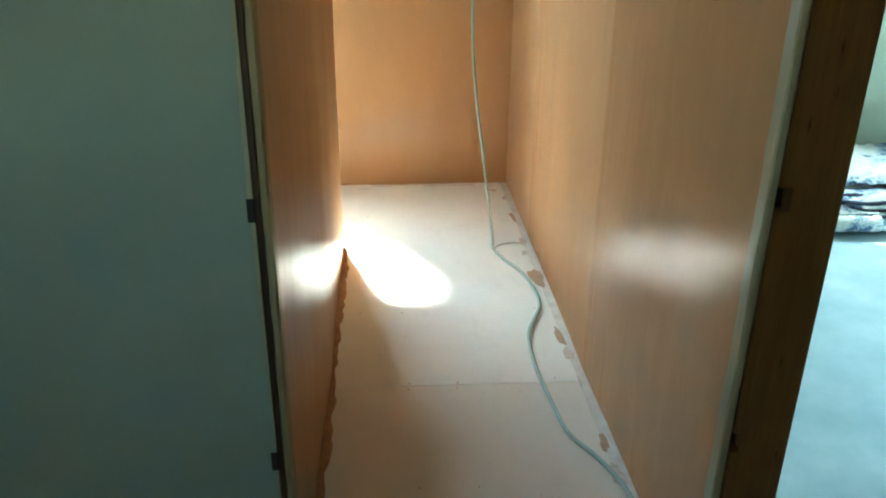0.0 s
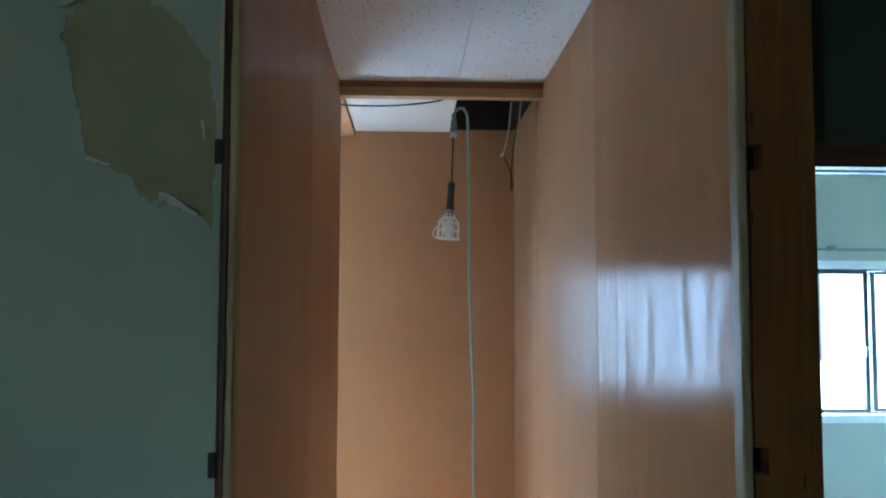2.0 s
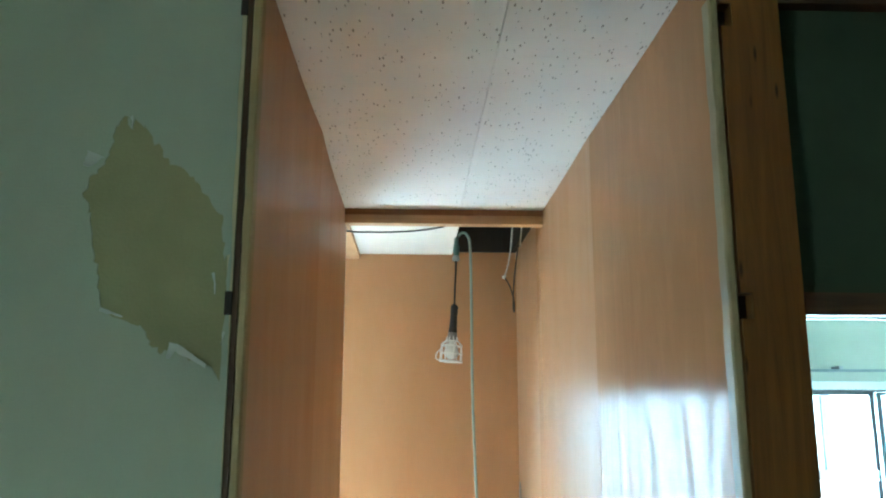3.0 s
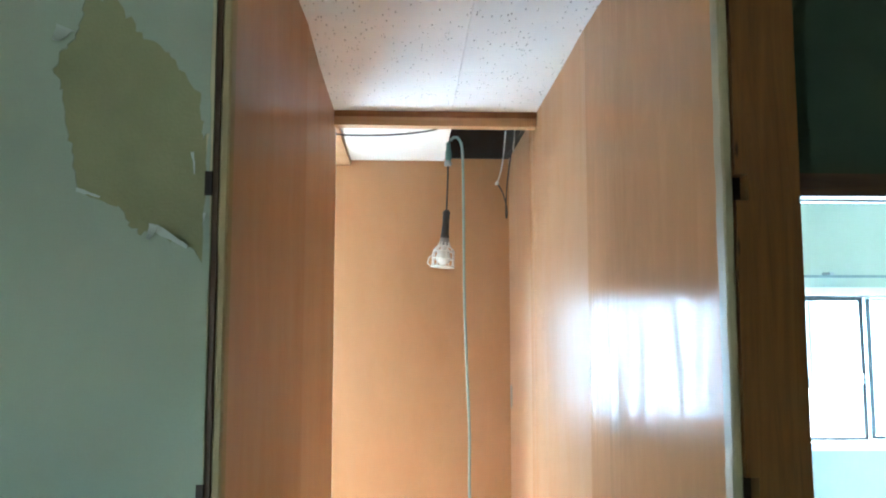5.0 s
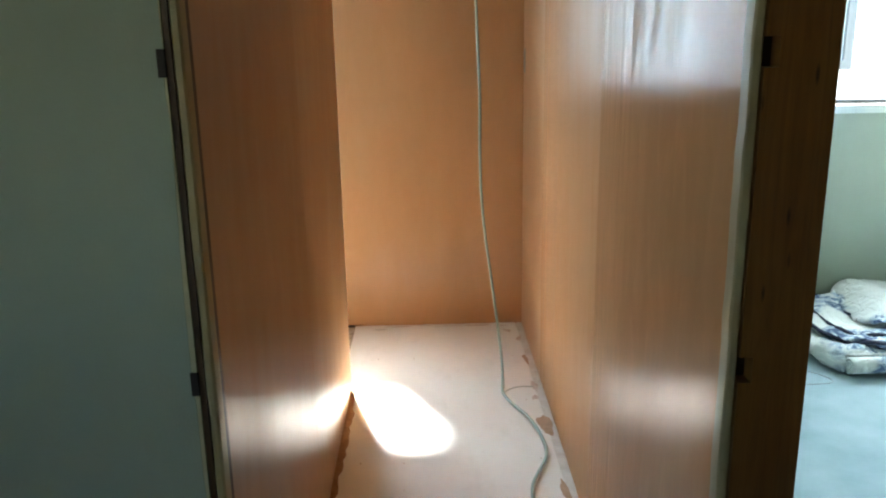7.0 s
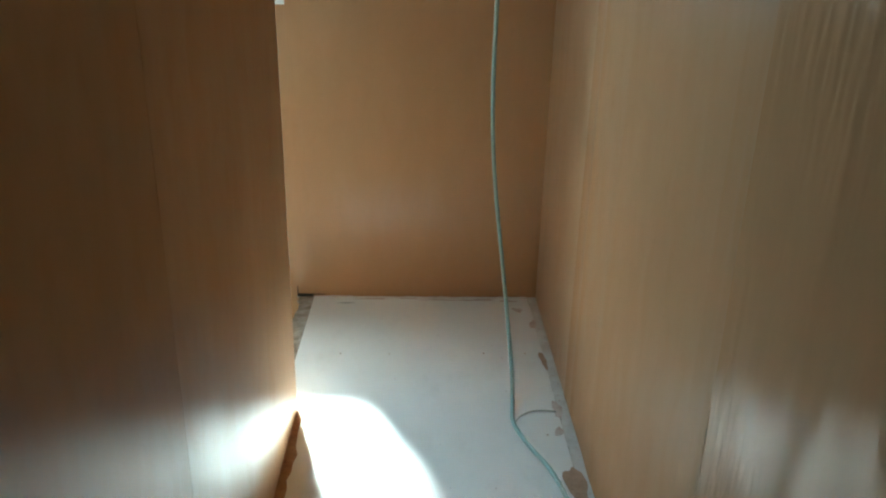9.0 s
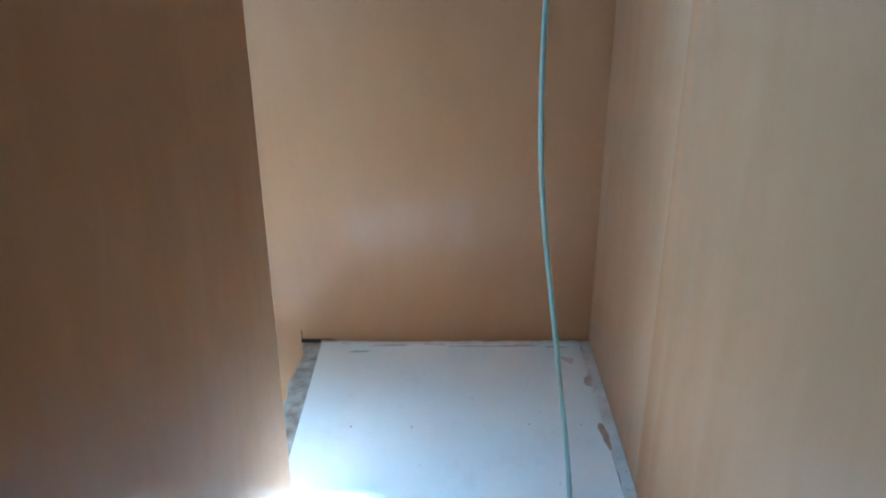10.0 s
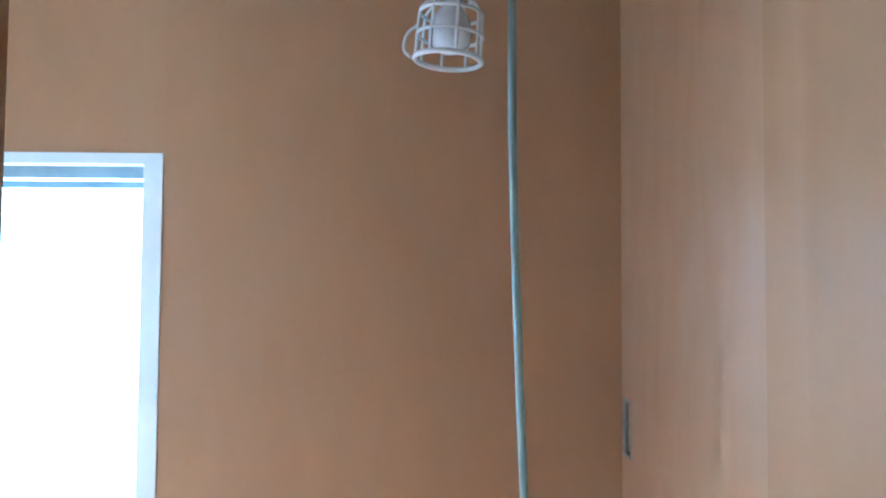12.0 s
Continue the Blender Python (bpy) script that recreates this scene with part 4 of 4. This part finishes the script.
for j in range(15):
    y = -0.12 + 0.24 * j / 14
    ring = []
    for i in range(40):
        a = i / 39 * 4.4 * math.pi
        r = 0.014 + 0.032 * i / 39 + 0.004 * noise.noise(Vector((a, y * 8, 0)))
        ring.append(roll.verts.new((y + 2.16, 1.955 + r * math.cos(a) + 0.10 * (y + 0.24) * -0.35, 0.056 + r * math.sin(a))))
    rings.append(ring)
for r, q in zip(rings, rings[1:]):
    for i in range(39):
        roll.faces.new((r[i], r[i + 1], q[i + 1], q[i]))
rolled = part("rolled_edge", roll, QUILT, quilt, "rolled white edge", True)
sol = rolled.modifiers.new("thick", "SOLIDIFY")
sol.thickness = 0.012

curtain_bm = bmesh.new()
cols = []
for i in range(49):
    t = i / 48
    col = []
    for k in range(13):
        z = 0.80 + 1.04 * k / 12
        spread = 0.20 - 0.07 * k / 12
        col.append(curtain_bm.verts.new((2.02 + spread * t, 2.635 + (0.012 + 0.014 * (1 - k / 12)) * math.sin(t * 26 + 0.4 * math.sin(z * 4)), z + 0.008 * math.sin(t * 9) * (1 - k / 12))))
    cols.append(col)
for a, b in zip(cols, cols[1:]):
    for k in range(12):
        curtain_bm.faces.new((a[k], b[k], b[k + 1], a[k + 1]))
curtain = root("curtain", (2.1, 2.635, 1.84), "slate-blue curtain drawn aside beside the window", "curtain")
cloth = part("cloth", curtain_bm, CURTAIN, curtain, smooth=True)
cloth.modifiers.new("thick", "SOLIDIFY").thickness = 0.003
rail = root("curtain_rail", (2.6, 2.66, 1.85), "slim metal curtain rail above the bedroom window", "curtain rail")
part("rail", boxes((1.85, 3.32, 2.628, 2.644, 1.843, 1.856), bevel=0.002), GREYALU, rail)
for x in (1.9, 2.35, 2.8, 3.25):
    part("bracket", boxes((x - 0.012, x + 0.012, 2.63, BACK - 0.0005, 1.857, 1.870), bevel=0.002), STEEL, rail)

hanger = root("wire_hanger", (1.87, 1.97, 0.0), "thin wire clothes hanger lying on the carpet", "hanger")
part("frame", tube([(1.70, 1.90, 0.004), (1.80, 1.885, 0.004), (1.91, 1.886, 0.004), (1.955, 1.90, 0.004), (1.957, 1.945, 0.004), (1.90, 2.02, 0.004), (1.86, 2.07, 0.004), (1.80, 2.05, 0.004), (1.72, 1.96, 0.004)], 0.0018, 6, True, 5), STEEL, hanger, smooth=True)
part("hook", tube([(1.86, 2.07, 0.004), (1.872, 2.11, 0.004), (1.90, 2.125, 0.004), (1.915, 2.10, 0.004)], 0.0018, 6, False, 5), STEEL, hanger, smooth=True)

# ---- outside ----
thing("ground", boxes((-400, 400, -400, 400, -3.7, -3.6)), EARTH, "bare ground outside, one storey below", "ground", "structure")
house = root("neighbour_house", (2.5, 8.5, -3.6), "pale rendered house across the gap, washed out by daylight", "house")
part("wall", boxes((-6, 9, 6.5, 11, -3.6, 2.9)), FACADE, house, "pale rendered wall")
part("roof", boxes((-6.3, 9.3, 6.2, 11.3, 2.9, 3.05)), ROOFTILE, house, "grey roof edge")
for x0, x1 in ((3.3, 4.26), (6.0, 7.0)):
    w = part("window", boxes((x0, x1, 6.44, 6.499, 1.03, 1.12), (x0, x1, 6.44, 6.499, 1.86, 1.95), (x0, x0 + 0.08, 6.44, 6.499, 1.12, 1.86), (x1 - 0.08, x1, 6.44, 6.499, 1.12, 1.86)), ALU, house, "aluminium window frame")
    part("pane", boxes((x0 + 0.08, x1 - 0.08, 6.48, 6.495, 1.12, 1.86)), plain("neighbour_pane", (0.35, 0.40, 0.42), 0.1), w)
